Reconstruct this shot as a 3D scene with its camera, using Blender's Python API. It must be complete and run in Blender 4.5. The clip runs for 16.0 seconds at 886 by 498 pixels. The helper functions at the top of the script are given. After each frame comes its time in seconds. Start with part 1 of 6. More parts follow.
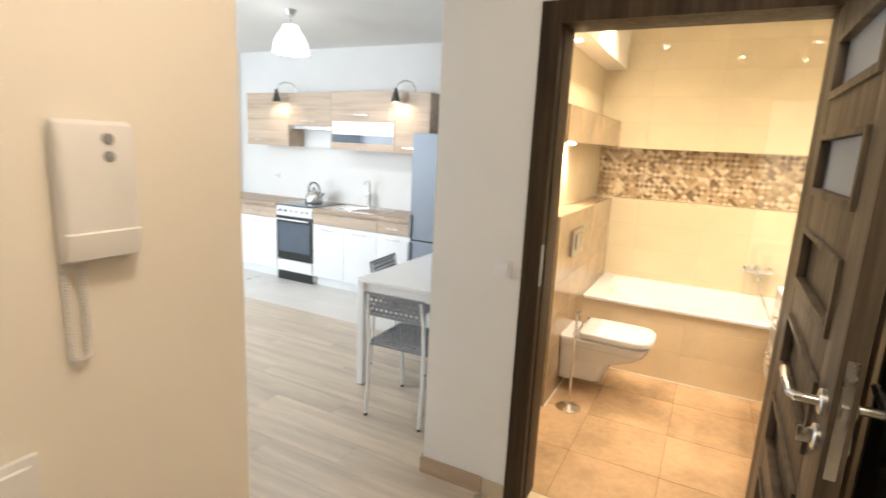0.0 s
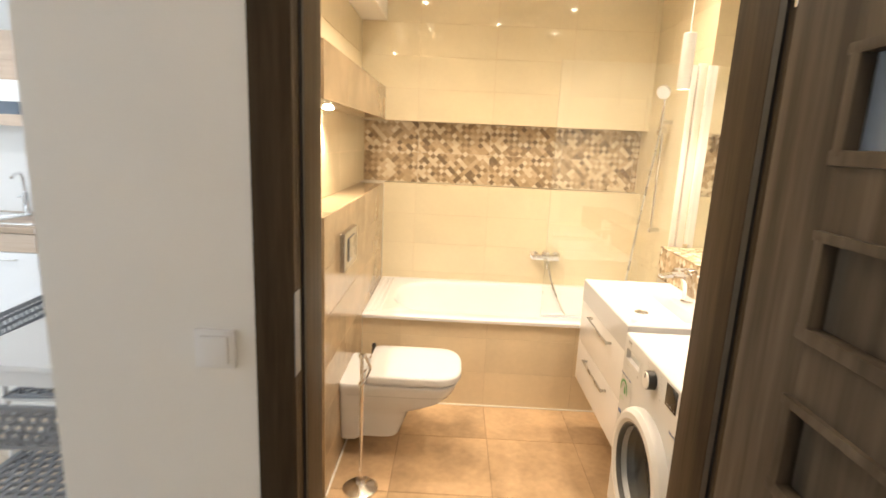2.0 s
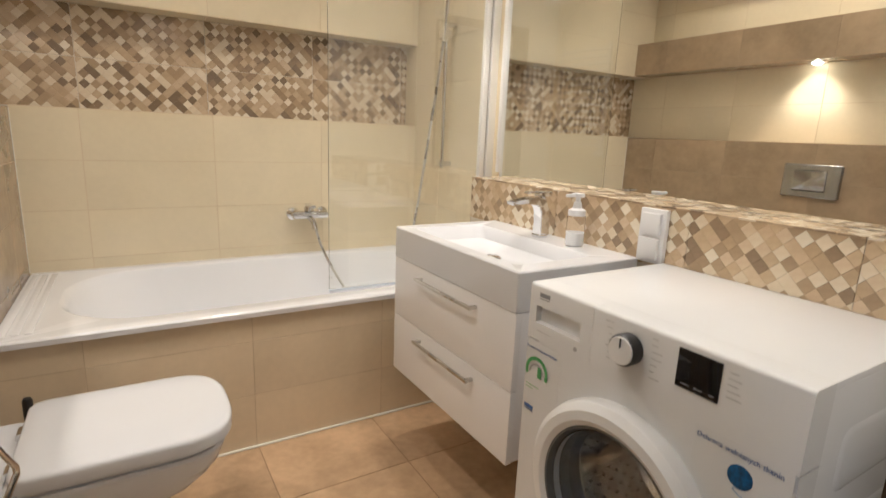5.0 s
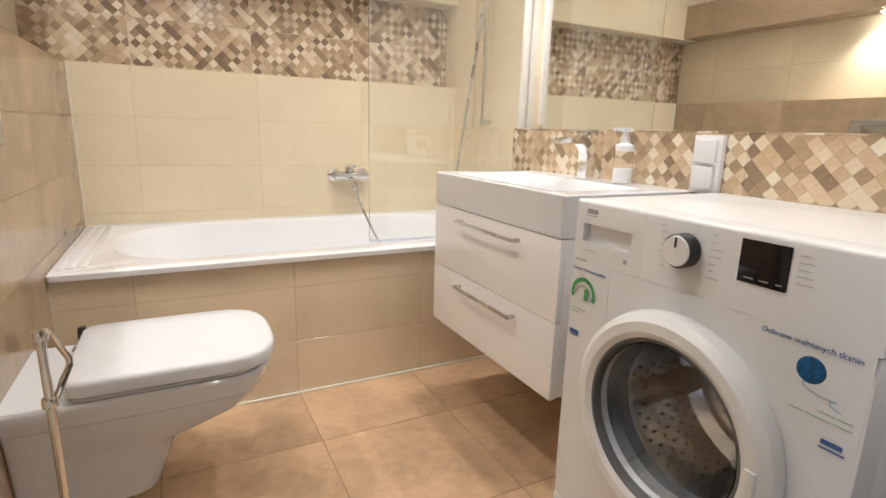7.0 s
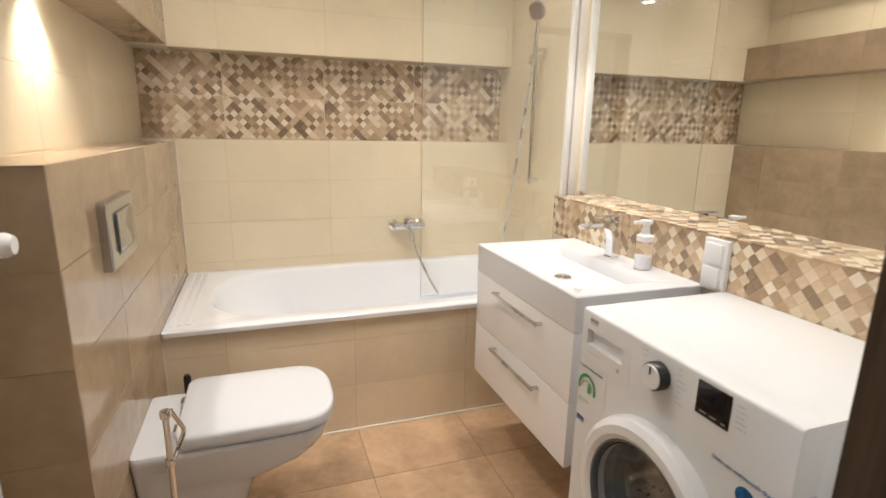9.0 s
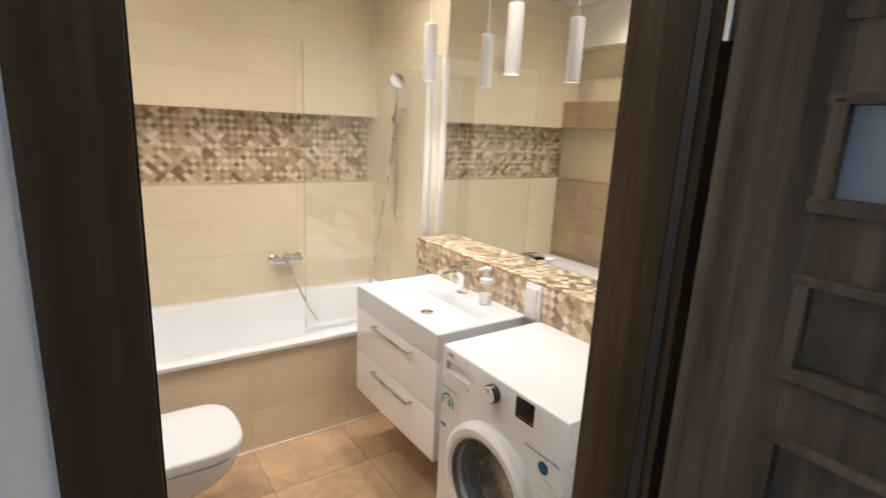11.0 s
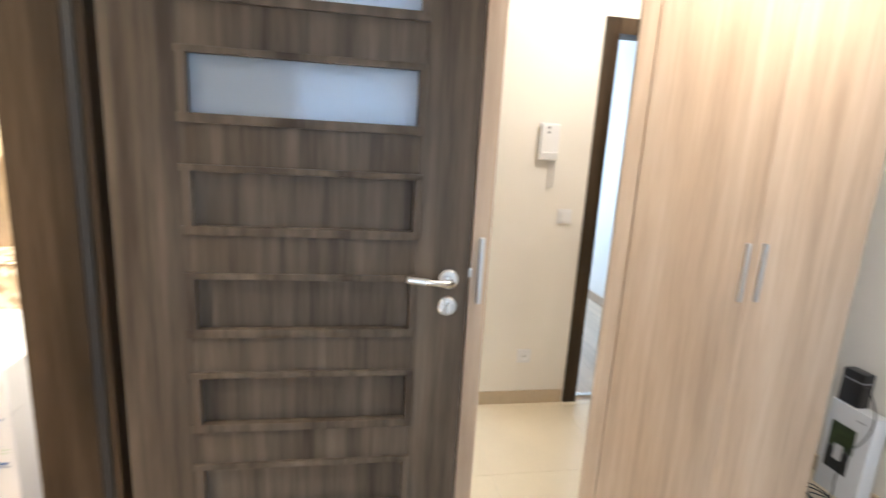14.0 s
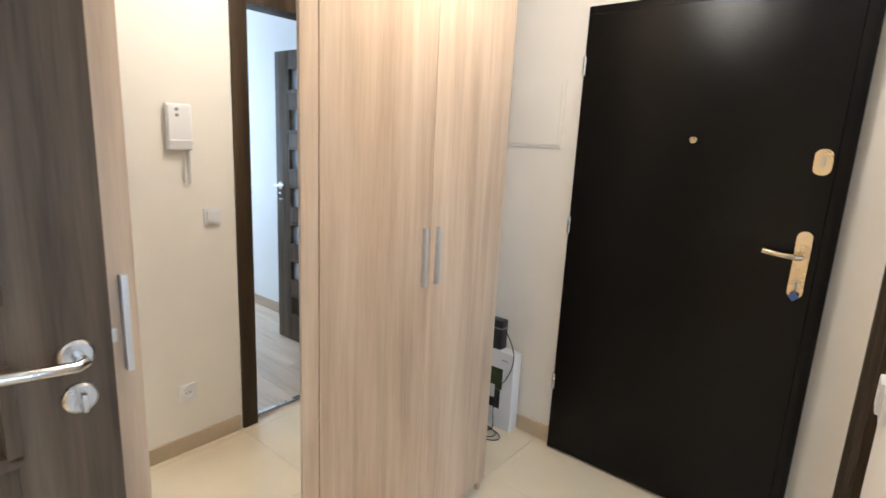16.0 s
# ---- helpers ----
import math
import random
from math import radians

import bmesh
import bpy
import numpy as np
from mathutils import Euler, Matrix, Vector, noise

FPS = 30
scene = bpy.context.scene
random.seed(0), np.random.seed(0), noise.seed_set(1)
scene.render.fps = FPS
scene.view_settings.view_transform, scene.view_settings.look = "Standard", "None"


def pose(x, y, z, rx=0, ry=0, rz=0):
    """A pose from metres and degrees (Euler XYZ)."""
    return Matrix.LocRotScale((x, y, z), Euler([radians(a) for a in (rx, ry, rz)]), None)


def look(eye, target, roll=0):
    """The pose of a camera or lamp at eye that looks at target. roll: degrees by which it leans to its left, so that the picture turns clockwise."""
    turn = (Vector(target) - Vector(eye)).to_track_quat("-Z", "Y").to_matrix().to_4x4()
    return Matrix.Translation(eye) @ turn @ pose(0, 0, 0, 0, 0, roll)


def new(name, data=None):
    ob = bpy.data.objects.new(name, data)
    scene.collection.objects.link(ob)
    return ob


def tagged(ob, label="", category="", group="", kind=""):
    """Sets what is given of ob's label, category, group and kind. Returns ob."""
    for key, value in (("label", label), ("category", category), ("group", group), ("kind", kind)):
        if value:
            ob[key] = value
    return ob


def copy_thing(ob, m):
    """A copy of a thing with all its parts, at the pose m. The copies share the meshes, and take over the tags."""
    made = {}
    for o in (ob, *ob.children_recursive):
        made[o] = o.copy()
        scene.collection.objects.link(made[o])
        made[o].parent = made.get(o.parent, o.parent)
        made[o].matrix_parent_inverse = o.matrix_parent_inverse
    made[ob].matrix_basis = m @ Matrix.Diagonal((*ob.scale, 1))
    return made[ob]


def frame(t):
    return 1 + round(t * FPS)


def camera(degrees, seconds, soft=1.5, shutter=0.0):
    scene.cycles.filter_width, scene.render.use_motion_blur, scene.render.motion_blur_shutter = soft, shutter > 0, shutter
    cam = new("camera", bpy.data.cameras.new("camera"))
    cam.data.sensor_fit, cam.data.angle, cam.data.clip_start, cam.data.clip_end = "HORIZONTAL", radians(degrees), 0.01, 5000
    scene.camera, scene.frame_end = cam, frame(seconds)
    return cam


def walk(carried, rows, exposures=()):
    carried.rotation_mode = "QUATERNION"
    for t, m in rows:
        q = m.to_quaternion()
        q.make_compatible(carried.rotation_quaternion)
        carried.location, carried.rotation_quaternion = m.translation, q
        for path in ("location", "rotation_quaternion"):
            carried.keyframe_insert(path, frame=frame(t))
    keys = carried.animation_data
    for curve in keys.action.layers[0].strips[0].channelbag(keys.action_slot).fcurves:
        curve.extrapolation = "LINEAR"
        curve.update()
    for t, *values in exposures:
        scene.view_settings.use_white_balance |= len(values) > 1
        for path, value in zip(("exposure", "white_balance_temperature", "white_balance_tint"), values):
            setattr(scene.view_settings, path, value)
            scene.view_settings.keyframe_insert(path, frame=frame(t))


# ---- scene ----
cam = camera(81.1, 16.0, shutter=0.5)
PATH = [
    (0, (0.322, 0.212, 1.611), (-0.575, 1.955, 1.214), 2.8),
    (0.5, (0.24, 0.394, 1.594), (-0.402, 2.244, 1.186), 2.6),
    (1, (0.174, 0.681, 1.567), (-0.257, 2.59, 1.155), 2.3),
    (1.5, (0.112, 0.977, 1.55), (-0.121, 2.919, 1.135), 2.4),
    (2, (0.028, 1.28, 1.528), (0.0, 3.238, 1.12), 2.6),
    (2.5, (-0.003, 1.542, 1.519), (0.141, 3.492, 1.097), 2.5),
    (3, (-0.027, 1.773, 1.473), (0.288, 3.704, 1.058), 2.3),
    (3.5, (-0.05, 1.973, 1.403), (0.472, 3.857, 0.981), 2.4),
    (4, (-0.056, 2.138, 1.316), (0.701, 3.944, 0.912), 2.2),
    (4.5, (-0.077, 2.221, 1.273), (0.855, 3.94, 0.852), 2.3),
    (5, (-0.081, 2.263, 1.174), (0.941, 3.929, 0.75), 2.4),
    (7.5, (-0.088, 2.25, 0.988), (0.753, 4.008, 0.541), 1.5),
    (8, (-0.083, 2.2, 1.084), (0.681, 3.993, 0.634), 1.4),
    (8.5, (-0.064, 2.14, 1.194), (0.578, 3.978, 0.739), 1.1),
    (11, (-0.309, 1.737, 1.614), (0.812, 3.329, 1.156), 2.8),
    (11.5, (-0.428, 1.739, 1.617), (1.047, 3.013, 1.169), 3.0),
    (12, (-0.555, 1.747, 1.589), (1.189, 2.627, 1.16), 3.6),
    (12.5, (-0.662, 1.732, 1.563), (1.212, 2.289, 1.138), 3.3),
    (13, (-0.769, 1.698, 1.553), (1.165, 1.979, 1.127), 3.2),
    (13.5, (-0.784, 1.669, 1.532), (1.17, 1.642, 1.107), 3.1),
    (14, (-0.735, 1.665, 1.52), (1.185, 1.303, 1.095), 3.4),
    (14.5, (-0.619, 1.676, 1.528), (1.151, 0.845, 1.106), 3.6),
    (15, (-0.514, 1.662, 1.519), (1.041, 0.473, 1.105), 3.4),
    (15.5, (-0.442, 1.651, 1.516), (0.928, 0.253, 1.106), 3.1),
    (16, (-0.389, 1.631, 1.522), (0.856, 0.121, 1.111), 2.8),
]
EXPOSURES = [(0.0, 0.2, 6650, 10), (2.5, -0.09, 6400, 10), (3.5, -0.5, 5800, 10), (4.5, -0.84, 5450, 10), (5.2, -0.82, 5350, 10), (7.5, -0.38, 5150, 10), (8.5, -0.53, 5200, 10), (11.0, -0.55, 5250, 10), (12.0, -0.2, 5250, 10), (12.5, 0.1, 5300, 10), (13.5, 0.85, 5450, 10), (14.0, 0.88, 5500, 10), (15.0, 0.68, 5500, 10), (16.0, 0.66, 5470, 10)]
walk(cam, [(t, look(eye, target, roll)) for t, eye, target, roll in PATH], EXPOSURES)

# ---- world and lamps ----
world = bpy.data.worlds.new("world")
scene.world = world
world.use_nodes = True
sky = world.node_tree.nodes.new("ShaderNodeTexSky")
sky.sky_type = "NISHITA"
sky.sun_disc = False
sky.sun_elevation, sky.sun_rotation = radians(35), radians(200)
world.node_tree.links.new(sky.outputs[0], world.node_tree.nodes["Background"].inputs[0])
world.node_tree.nodes["Background"].inputs[1].default_value = 0.1

WARM, COOL, HALL = (1.0, 0.81, 0.59), (0.74, 0.87, 1.0), (1.0, 0.84, 0.64)


def lamp(name, kind, at, power, colour, size=0.05, target=None, spread=None, size_y=None, blend=0.8):
    d = bpy.data.lights.new(name, kind)
    d.energy, d.color = power, colour
    if kind == "AREA":
        d.shape, d.size, d.size_y = "RECTANGLE", size, size_y or size
    else:
        d.shadow_soft_size = size
    if kind == "SPOT":
        d.spot_size, d.spot_blend = radians(spread or 80), blend
    ob = new(name, d)
    ob.matrix_world = look(at, target or (at[0] + 1e-4, at[1], at[2] - 1))
    return ob


CEIL = 2.62
SPOTS = [(-0.26, 4.08), (0.94, 4.03), (0.385, 3.38), (-0.26, 3.10), (0.97, 3.07)]
for x, y in SPOTS:
    lamp("bathroom_spot_lamp", "SPOT", (x, y, CEIL - 0.03), 49, WARM, 0.03, spread=150, blend=1.0)
for x, y, z, power in ((-0.580, 3.79, 1.640, 40), (-0.555, 3.62, 2.265, 8)):
    lamp("niche_spot_lamp", "SPOT", (x, y, z), power, WARM, 0.015, spread=116, blend=0.9)
for y in (4.00, 3.39):
    lamp("pendant_bulb", "SPOT", (1.15, y, 1.845), 20, WARM, 0.02, spread=88)
lamp("hall_bulb", "POINT", (0.36, 0.42, 2.42), 22.5, HALL, 0.10)
lamp("living_window_lamp", "AREA", (-4.9, 0.77, 1.6), 118, COOL, 2.1, target=(-4.4, 5, 1.4), size_y=1.5)
lamp("living_bulb", "POINT", (-2.92, 3.60, 2.32), 27, (0.95, 0.96, 1.0), 0.06)
lamp("room_window_lamp", "AREA", (-3.58, -0.08, 1.55), 28, COOL, 1.0, target=(0, -0.08, 1.5), size_y=1.5)

# ---- materials ----
def material(name, base, rough=0.5, metal=0.0, vary=0.12, scale=6.0, bump=0.0, fine=90.0, grain=None, random_piece=0.0, coat=0.0, emit=0.0, tint=None):
    """A surface with broad mottling and fine grain; grain stretches the noise along one axis (x, y, z factors)."""
    m = bpy.data.materials.new(name)
    m.use_nodes = True
    nt = m.node_tree
    bs = nt.nodes["Principled BSDF"]
    bs.inputs["Roughness"].default_value, bs.inputs["Metallic"].default_value = rough, metal
    bs.inputs["Coat Weight"].default_value = coat
    bs.inputs["Coat Roughness"].default_value = 0.06
    geo = nt.nodes.new("ShaderNodeTexCoord")
    mapping = nt.nodes.new("ShaderNodeMapping")
    nt.links.new(geo.outputs["Object"], mapping.inputs[0])
    if grain:
        mapping.inputs["Scale"].default_value = grain
    info = nt.nodes.new("ShaderNodeObjectInfo")
    if random_piece:
        shift = nt.nodes.new("ShaderNodeVectorMath")
        shift.operation = "SCALE"
        shift.inputs[0].default_value = (7.3, 5.1, 9.7)
        nt.links.new(info.outputs["Random"], shift.inputs["Scale"])
        nt.links.new(shift.outputs[0], mapping.inputs["Location"])
    broad, small = nt.nodes.new("ShaderNodeTexNoise"), nt.nodes.new("ShaderNodeTexNoise")
    for n, sc, det in ((broad, scale, 5), (small, fine, 3)):
        n.inputs["Scale"].default_value, n.inputs["Detail"].default_value = sc, det
        nt.links.new(mapping.outputs[0], n.inputs["Vector"])
    mix = nt.nodes.new("ShaderNodeMath")
    mix.operation = "MULTIPLY_ADD"
    mix.inputs[1].default_value = 0.35
    nt.links.new(small.outputs[0], mix.inputs[0])
    nt.links.new(broad.outputs[0], mix.inputs[2])
    total = mix.outputs[0]
    if random_piece:
        add = nt.nodes.new("ShaderNodeMath")
        add.operation = "MULTIPLY_ADD"
        add.inputs[1].default_value = random_piece
        nt.links.new(info.outputs["Random"], add.inputs[0])
        nt.links.new(total, add.inputs[2])
        total = add.outputs[0]
    ramp = nt.nodes.new("ShaderNodeValToRGB")
    mid = 0.5 + 0.175 + random_piece / 2
    ramp.color_ramp.elements[0].position, ramp.color_ramp.elements[1].position = max(0.0, mid - 0.3), min(1.0, mid + 0.3)
    dark = tint or tuple(c * (1 - 2 * vary) for c in base)
    ramp.color_ramp.elements[0].color = (*dark, 1)
    ramp.color_ramp.elements[1].color = (*[min(1, c * (1 + vary)) for c in base], 1)
    nt.links.new(total, ramp.inputs[0])
    nt.links.new(ramp.outputs[0], bs.inputs["Base Color"])
    gloss = nt.nodes.new("ShaderNodeMapRange")
    gloss.inputs["To Min"].default_value, gloss.inputs["To Max"].default_value = max(0.02, rough * 0.8), min(1, rough * 1.2)
    nt.links.new(broad.outputs[0], gloss.inputs["Value"])
    nt.links.new(gloss.outputs[0], bs.inputs["Roughness"])
    if bump:
        b = nt.nodes.new("ShaderNodeBump")
        b.inputs["Strength"].default_value, b.inputs["Distance"].default_value = bump, 0.002
        nt.links.new(small.outputs[0], b.inputs["Height"])
        nt.links.new(b.outputs[0], bs.inputs["Normal"])
    if emit:
        bs.inputs["Emission Color"].default_value = (*base, 1)
        bs.inputs["Emission Strength"].default_value = emit
    return m


def clear_glass(name, colour, rough=0.0, ior=1.45):
    m = bpy.data.materials.new(name)
    m.use_nodes = True
    bs = m.node_tree.nodes["Principled BSDF"]
    bs.inputs["Base Color"].default_value = (*colour, 1)
    bs.inputs["Transmission Weight"].default_value = 1.0
    bs.inputs["Roughness"].default_value = rough
    bs.inputs["IOR"].default_value = ior
    return m


WHITE_PAINT = material("white_wall_paint", (0.78, 0.77, 0.75), 0.7, vary=0.02, scale=2.5, bump=0.15, fine=220)
CREAM_PAINT = material("cream_wall_paint", (0.83, 0.795, 0.73), 0.7, vary=0.02, scale=2.5, bump=0.15, fine=220)
CEILING_PAINT = material("ceiling_paint", (0.82, 0.81, 0.79), 0.8, vary=0.02, scale=2.0, bump=0.1, fine=200)


def wood(name, dark, mid, light, rough=0.42, axis=2, broad=2.6, specular=0.4):
    """Veneer: wide bands, narrow streaks and short pores, all drawn out along one axis."""
    m = bpy.data.materials.new(name)
    m.use_nodes = True
    nt = m.node_tree
    bs = nt.nodes["Principled BSDF"]
    bs.inputs["Specular IOR Level"].default_value = specular
    at, info = nt.nodes.new("ShaderNodeTexCoord"), nt.nodes.new("ShaderNodeObjectInfo")
    shift = nt.nodes.new("ShaderNodeVectorMath")
    shift.operation = "SCALE"
    shift.inputs[0].default_value = (7.3, 5.1, 9.7)
    nt.links.new(info.outputs["Random"], shift.inputs["Scale"])
    layers = []
    for scale, along, detail, distort in ((broad * 4, 0.10, 3, 0.5), (34, 0.035, 4, 0.25), (150, 0.06, 2, 0.0)):
        mapping = nt.nodes.new("ShaderNodeMapping")
        mapping.inputs["Scale"].default_value = [along if k == axis else 1.0 for k in range(3)]
        nt.links.new(at.outputs["Object"], mapping.inputs[0])
        nt.links.new(shift.outputs[0], mapping.inputs["Location"])
        noise = nt.nodes.new("ShaderNodeTexNoise")
        noise.inputs["Scale"].default_value, noise.inputs["Detail"].default_value, noise.inputs["Distortion"].default_value = scale, detail, distort
        nt.links.new(mapping.outputs[0], noise.inputs["Vector"])
        layers.append(noise.outputs[0])
    total = layers[0]
    for layer, weight in ((layers[1], 0.75), (layers[2], 0.30)):
        add = nt.nodes.new("ShaderNodeMath")
        add.operation = "MULTIPLY_ADD"
        add.inputs[1].default_value = weight
        nt.links.new(layer, add.inputs[0])
        nt.links.new(total, add.inputs[2])
        total = add.outputs[0]
    spread = nt.nodes.new("ShaderNodeMapRange")
    spread.inputs["From Min"].default_value, spread.inputs["From Max"].default_value = 0.72, 1.32
    nt.links.new(total, spread.inputs["Value"])
    ramp = nt.nodes.new("ShaderNodeValToRGB")
    ramp.color_ramp.elements[0].color, ramp.color_ramp.elements[1].color = (*dark, 1), (*light, 1)
    ramp.color_ramp.elements.new(0.5).color = (*mid, 1)
    nt.links.new(spread.outputs[0], ramp.inputs[0])
    nt.links.new(ramp.outputs[0], bs.inputs["Base Color"])
    gloss = nt.nodes.new("ShaderNodeMapRange")
    gloss.inputs["To Min"].default_value, gloss.inputs["To Max"].default_value = rough * 1.2, rough * 0.85
    nt.links.new(layers[1], gloss.inputs["Value"])
    nt.links.new(gloss.outputs[0], bs.inputs["Roughness"])
    b = nt.nodes.new("ShaderNodeBump")
    b.inputs["Strength"].default_value, b.inputs["Distance"].default_value = 0.2, 0.001
    nt.links.new(layers[2], b.inputs["Height"])
    nt.links.new(b.outputs[0], bs.inputs["Normal"])
    return m


DARK_WOOD = wood("dark_wenge_wood", (0.022, 0.014, 0.008), (0.048, 0.032, 0.018), (0.084, 0.057, 0.034), 0.45, specular=0.12)
OAK = wood("light_sonoma_oak", (0.44, 0.315, 0.21), (0.565, 0.42, 0.288), (0.65, 0.51, 0.37), 0.45)
OAK_FLAT = wood("light_sonoma_oak_lengthwise", (0.38, 0.285, 0.21), (0.50, 0.385, 0.29), (0.57, 0.46, 0.355), 0.45, 0)
CREAM_TILE = material("glossy_cream_tile", (0.75, 0.66, 0.475), 0.05, vary=0.035, scale=3, fine=40, random_piece=0.10)
BROWN_TILE = material("glossy_brown_tile", (0.42, 0.31, 0.195), 0.06, vary=0.16, scale=3.5, fine=24, random_piece=0.12)
FLOOR_TILE = material("tan_floor_tile", (0.56, 0.385, 0.23), 0.34, vary=0.20, scale=3.2, fine=30, bump=0.08, random_piece=0.12)
HALL_TILE = material("cream_hall_tile", (0.76, 0.66, 0.485), 0.22, vary=0.03, scale=4, fine=60, random_piece=0.08)
GROUT = material("pale_grout", (0.62, 0.56, 0.46), 0.85, vary=0.08, scale=20, fine=200)
DARK_GROUT = material("brown_grout", (0.36, 0.26, 0.17), 0.85, vary=0.08, scale=20, fine=200)
PORCELAIN = material("white_porcelain", (0.67, 0.68, 0.71), 0.08, vary=0.01, scale=3)
ACRYLIC = material("white_bath_acrylic", (0.83, 0.84, 0.87), 0.14, vary=0.01, scale=3)
WHITE_LACQUER = material("white_lacquer", (0.76, 0.77, 0.79), 0.18, vary=0.012, scale=4)
WHITE_PLASTIC = material("white_plastic", (0.78, 0.785, 0.80), 0.35, vary=0.015, scale=6)
CHROME = material("chrome", (0.80, 0.80, 0.81), 0.08, 1.0, vary=0.03, scale=8)
POLISHED_ALU = material("polished_aluminium", (0.82, 0.81, 0.79), 0.36, 0.35, vary=0.01, scale=3)
SEALANT = material("white_sealant", (0.80, 0.77, 0.70), 0.5, vary=0.03, scale=20)
STEEL = material("brushed_steel", (0.62, 0.61, 0.59), 0.28, 1.0, vary=0.06, scale=10, fine=150)
ALU = material("satin_aluminium", (0.66, 0.66, 0.66), 0.5, 0.7, vary=0.04, scale=10)
SATIN = material("satin_chrome_plastic", (0.50, 0.50, 0.51), 0.17, 0.95, vary=0.04, scale=8)
BLACK = material("black_plastic", (0.018, 0.018, 0.019), 0.30, vary=0.08, scale=8)
BLACK_DOOR = material("black_door_laminate", (0.006, 0.0055, 0.005), 0.21, vary=0.05, scale=90, bump=0.3, fine=260)
BLACK_DOOR.node_tree.nodes["Principled BSDF"].inputs["Specular IOR Level"].default_value = 0.16
GREY = material("grey_plastic", (0.28, 0.29, 0.31), 0.5, vary=0.05, scale=9)
MIRROR = material("mirror", (0.90, 0.91, 0.90), 0.0, 1.0, vary=0.002, scale=1)
FLOOR_WOOD = material("pale_laminate_plank", (0.585, 0.485, 0.375), 0.40, vary=0.14, scale=5, bump=0.10, fine=45, grain=(0.25, 3.0, 3.0), random_piece=0.22)
GLASS = clear_glass("bath_screen_glass", (0.985, 1.0, 0.99), 0.0, 1.68)
# Bluish base, partly opaque: the window's reflected glow is put into the colour.
FROSTED = clear_glass("frosted_glass", (0.72, 0.79, 0.88), 0.6)
FROSTED.node_tree.nodes["Principled BSDF"].inputs["Transmission Weight"].default_value = 0.78
CLEAR_PLASTIC = clear_glass("clear_plastic", (0.98, 0.98, 0.98), 0.05, 1.08)
LIT = material("lit_bulb", (1.0, 0.86, 0.62), 0.5, emit=90, vary=0.0)


# ---- shapes ----
def mesh_from(bm, name):
    me = bpy.data.meshes.new(name)
    bm.normal_update()
    bm.to_mesh(me)
    bm.free()
    return me


def bm_box(lo, hi, bevel=0.0, segments=2, bm=None):
    own = bmesh.new()
    v = bmesh.ops.create_cube(own, size=1.0)["verts"]
    for q in v:
        q.co = Vector([lo[i] + (q.co[i] + 0.5) * (hi[i] - lo[i]) for i in range(3)])
    if bevel:
        bmesh.ops.bevel(own, geom=own.edges[:], offset=bevel, segments=segments, profile=0.7, affect="EDGES")
    return join(bm, own)


def join(bm, own):
    if bm is None:
        return own
    me = bpy.data.meshes.new("temporary")
    own.to_mesh(me)
    own.free()
    bm.from_mesh(me)
    bpy.data.meshes.remove(me)
    return bm


def bm_tube(a, b, r, r2=None, n=20, bm=None, bevel=0.0):
    own = bmesh.new()
    a, b = Vector(a), Vector(b)
    q = (b - a).to_track_quat("Z", "Y").to_matrix().to_4x4()
    bmesh.ops.create_cone(own, cap_ends=True, segments=n, radius1=r, radius2=r if r2 is None else r2, depth=(b - a).length, matrix=Matrix.Translation((a + b) / 2) @ q)
    if bevel:
        es = [e for e in own.edges if len(e.link_faces) == 2 and any(len(f.verts) > 4 for f in e.link_faces)]
        bmesh.ops.bevel(own, geom=es, offset=bevel, segments=2, affect="EDGES")
    return join(bm, own)


def bm_path(points, r, n=10, bm=None):
    """A round bar swept along a line of points."""
    own = bmesh.new()
    rings = []
    pts = [Vector(p) for p in points]
    side = None
    for i, p in enumerate(pts):
        d = (pts[min(i + 1, len(pts) - 1)] - pts[max(i - 1, 0)]).normalized()
        if side is None:
            side = d.orthogonal().normalized()
        side = (side - d * side.dot(d)).normalized()
        up = d.cross(side)
        rings.append([own.verts.new(p + r * (math.cos(2 * math.pi * k / n) * side + math.sin(2 * math.pi * k / n) * up)) for k in range(n)])
    for a, b in zip(rings, rings[1:]):
        for k in range(n):
            own.faces.new((a[k], a[(k + 1) % n], b[(k + 1) % n], b[k]))
    own.faces.new(rings[0][::-1])
    own.faces.new(rings[-1])
    return join(bm, own)


def bm_lathe(profile, n=32, centre=(0, 0, 0), axis="z", bm=None):
    """profile: (radius, height) pairs turned about an axis."""
    own = bmesh.new()
    rings = []
    for r, h in profile:
        ring = []
        for k in range(n):
            c, s = math.cos(2 * math.pi * k / n) * r, math.sin(2 * math.pi * k / n) * r
            p = {"z": (c, s, h), "x": (h, c, s), "y": (s, h, c)}[axis]
            ring.append(own.verts.new(Vector(p) + Vector(centre)))
        rings.append(ring)
    for a, b in zip(rings, rings[1:]):
        for k in range(n):
            own.faces.new((a[k], a[(k + 1) % n], b[(k + 1) % n], b[k]))
    if profile[0][0] > 0 and profile[-1][0] > 0:
        for k in range(n):
            own.faces.new((rings[-1][k], rings[-1][(k + 1) % n], rings[0][(k + 1) % n], rings[0][k]))
    bmesh.ops.remove_doubles(own, verts=own.verts[:], dist=1e-6)
    bmesh.ops.recalc_face_normals(own, faces=own.faces[:])
    return join(bm, own)


BASE = {}  # each thing's pose, for building its parts in the room's own metres


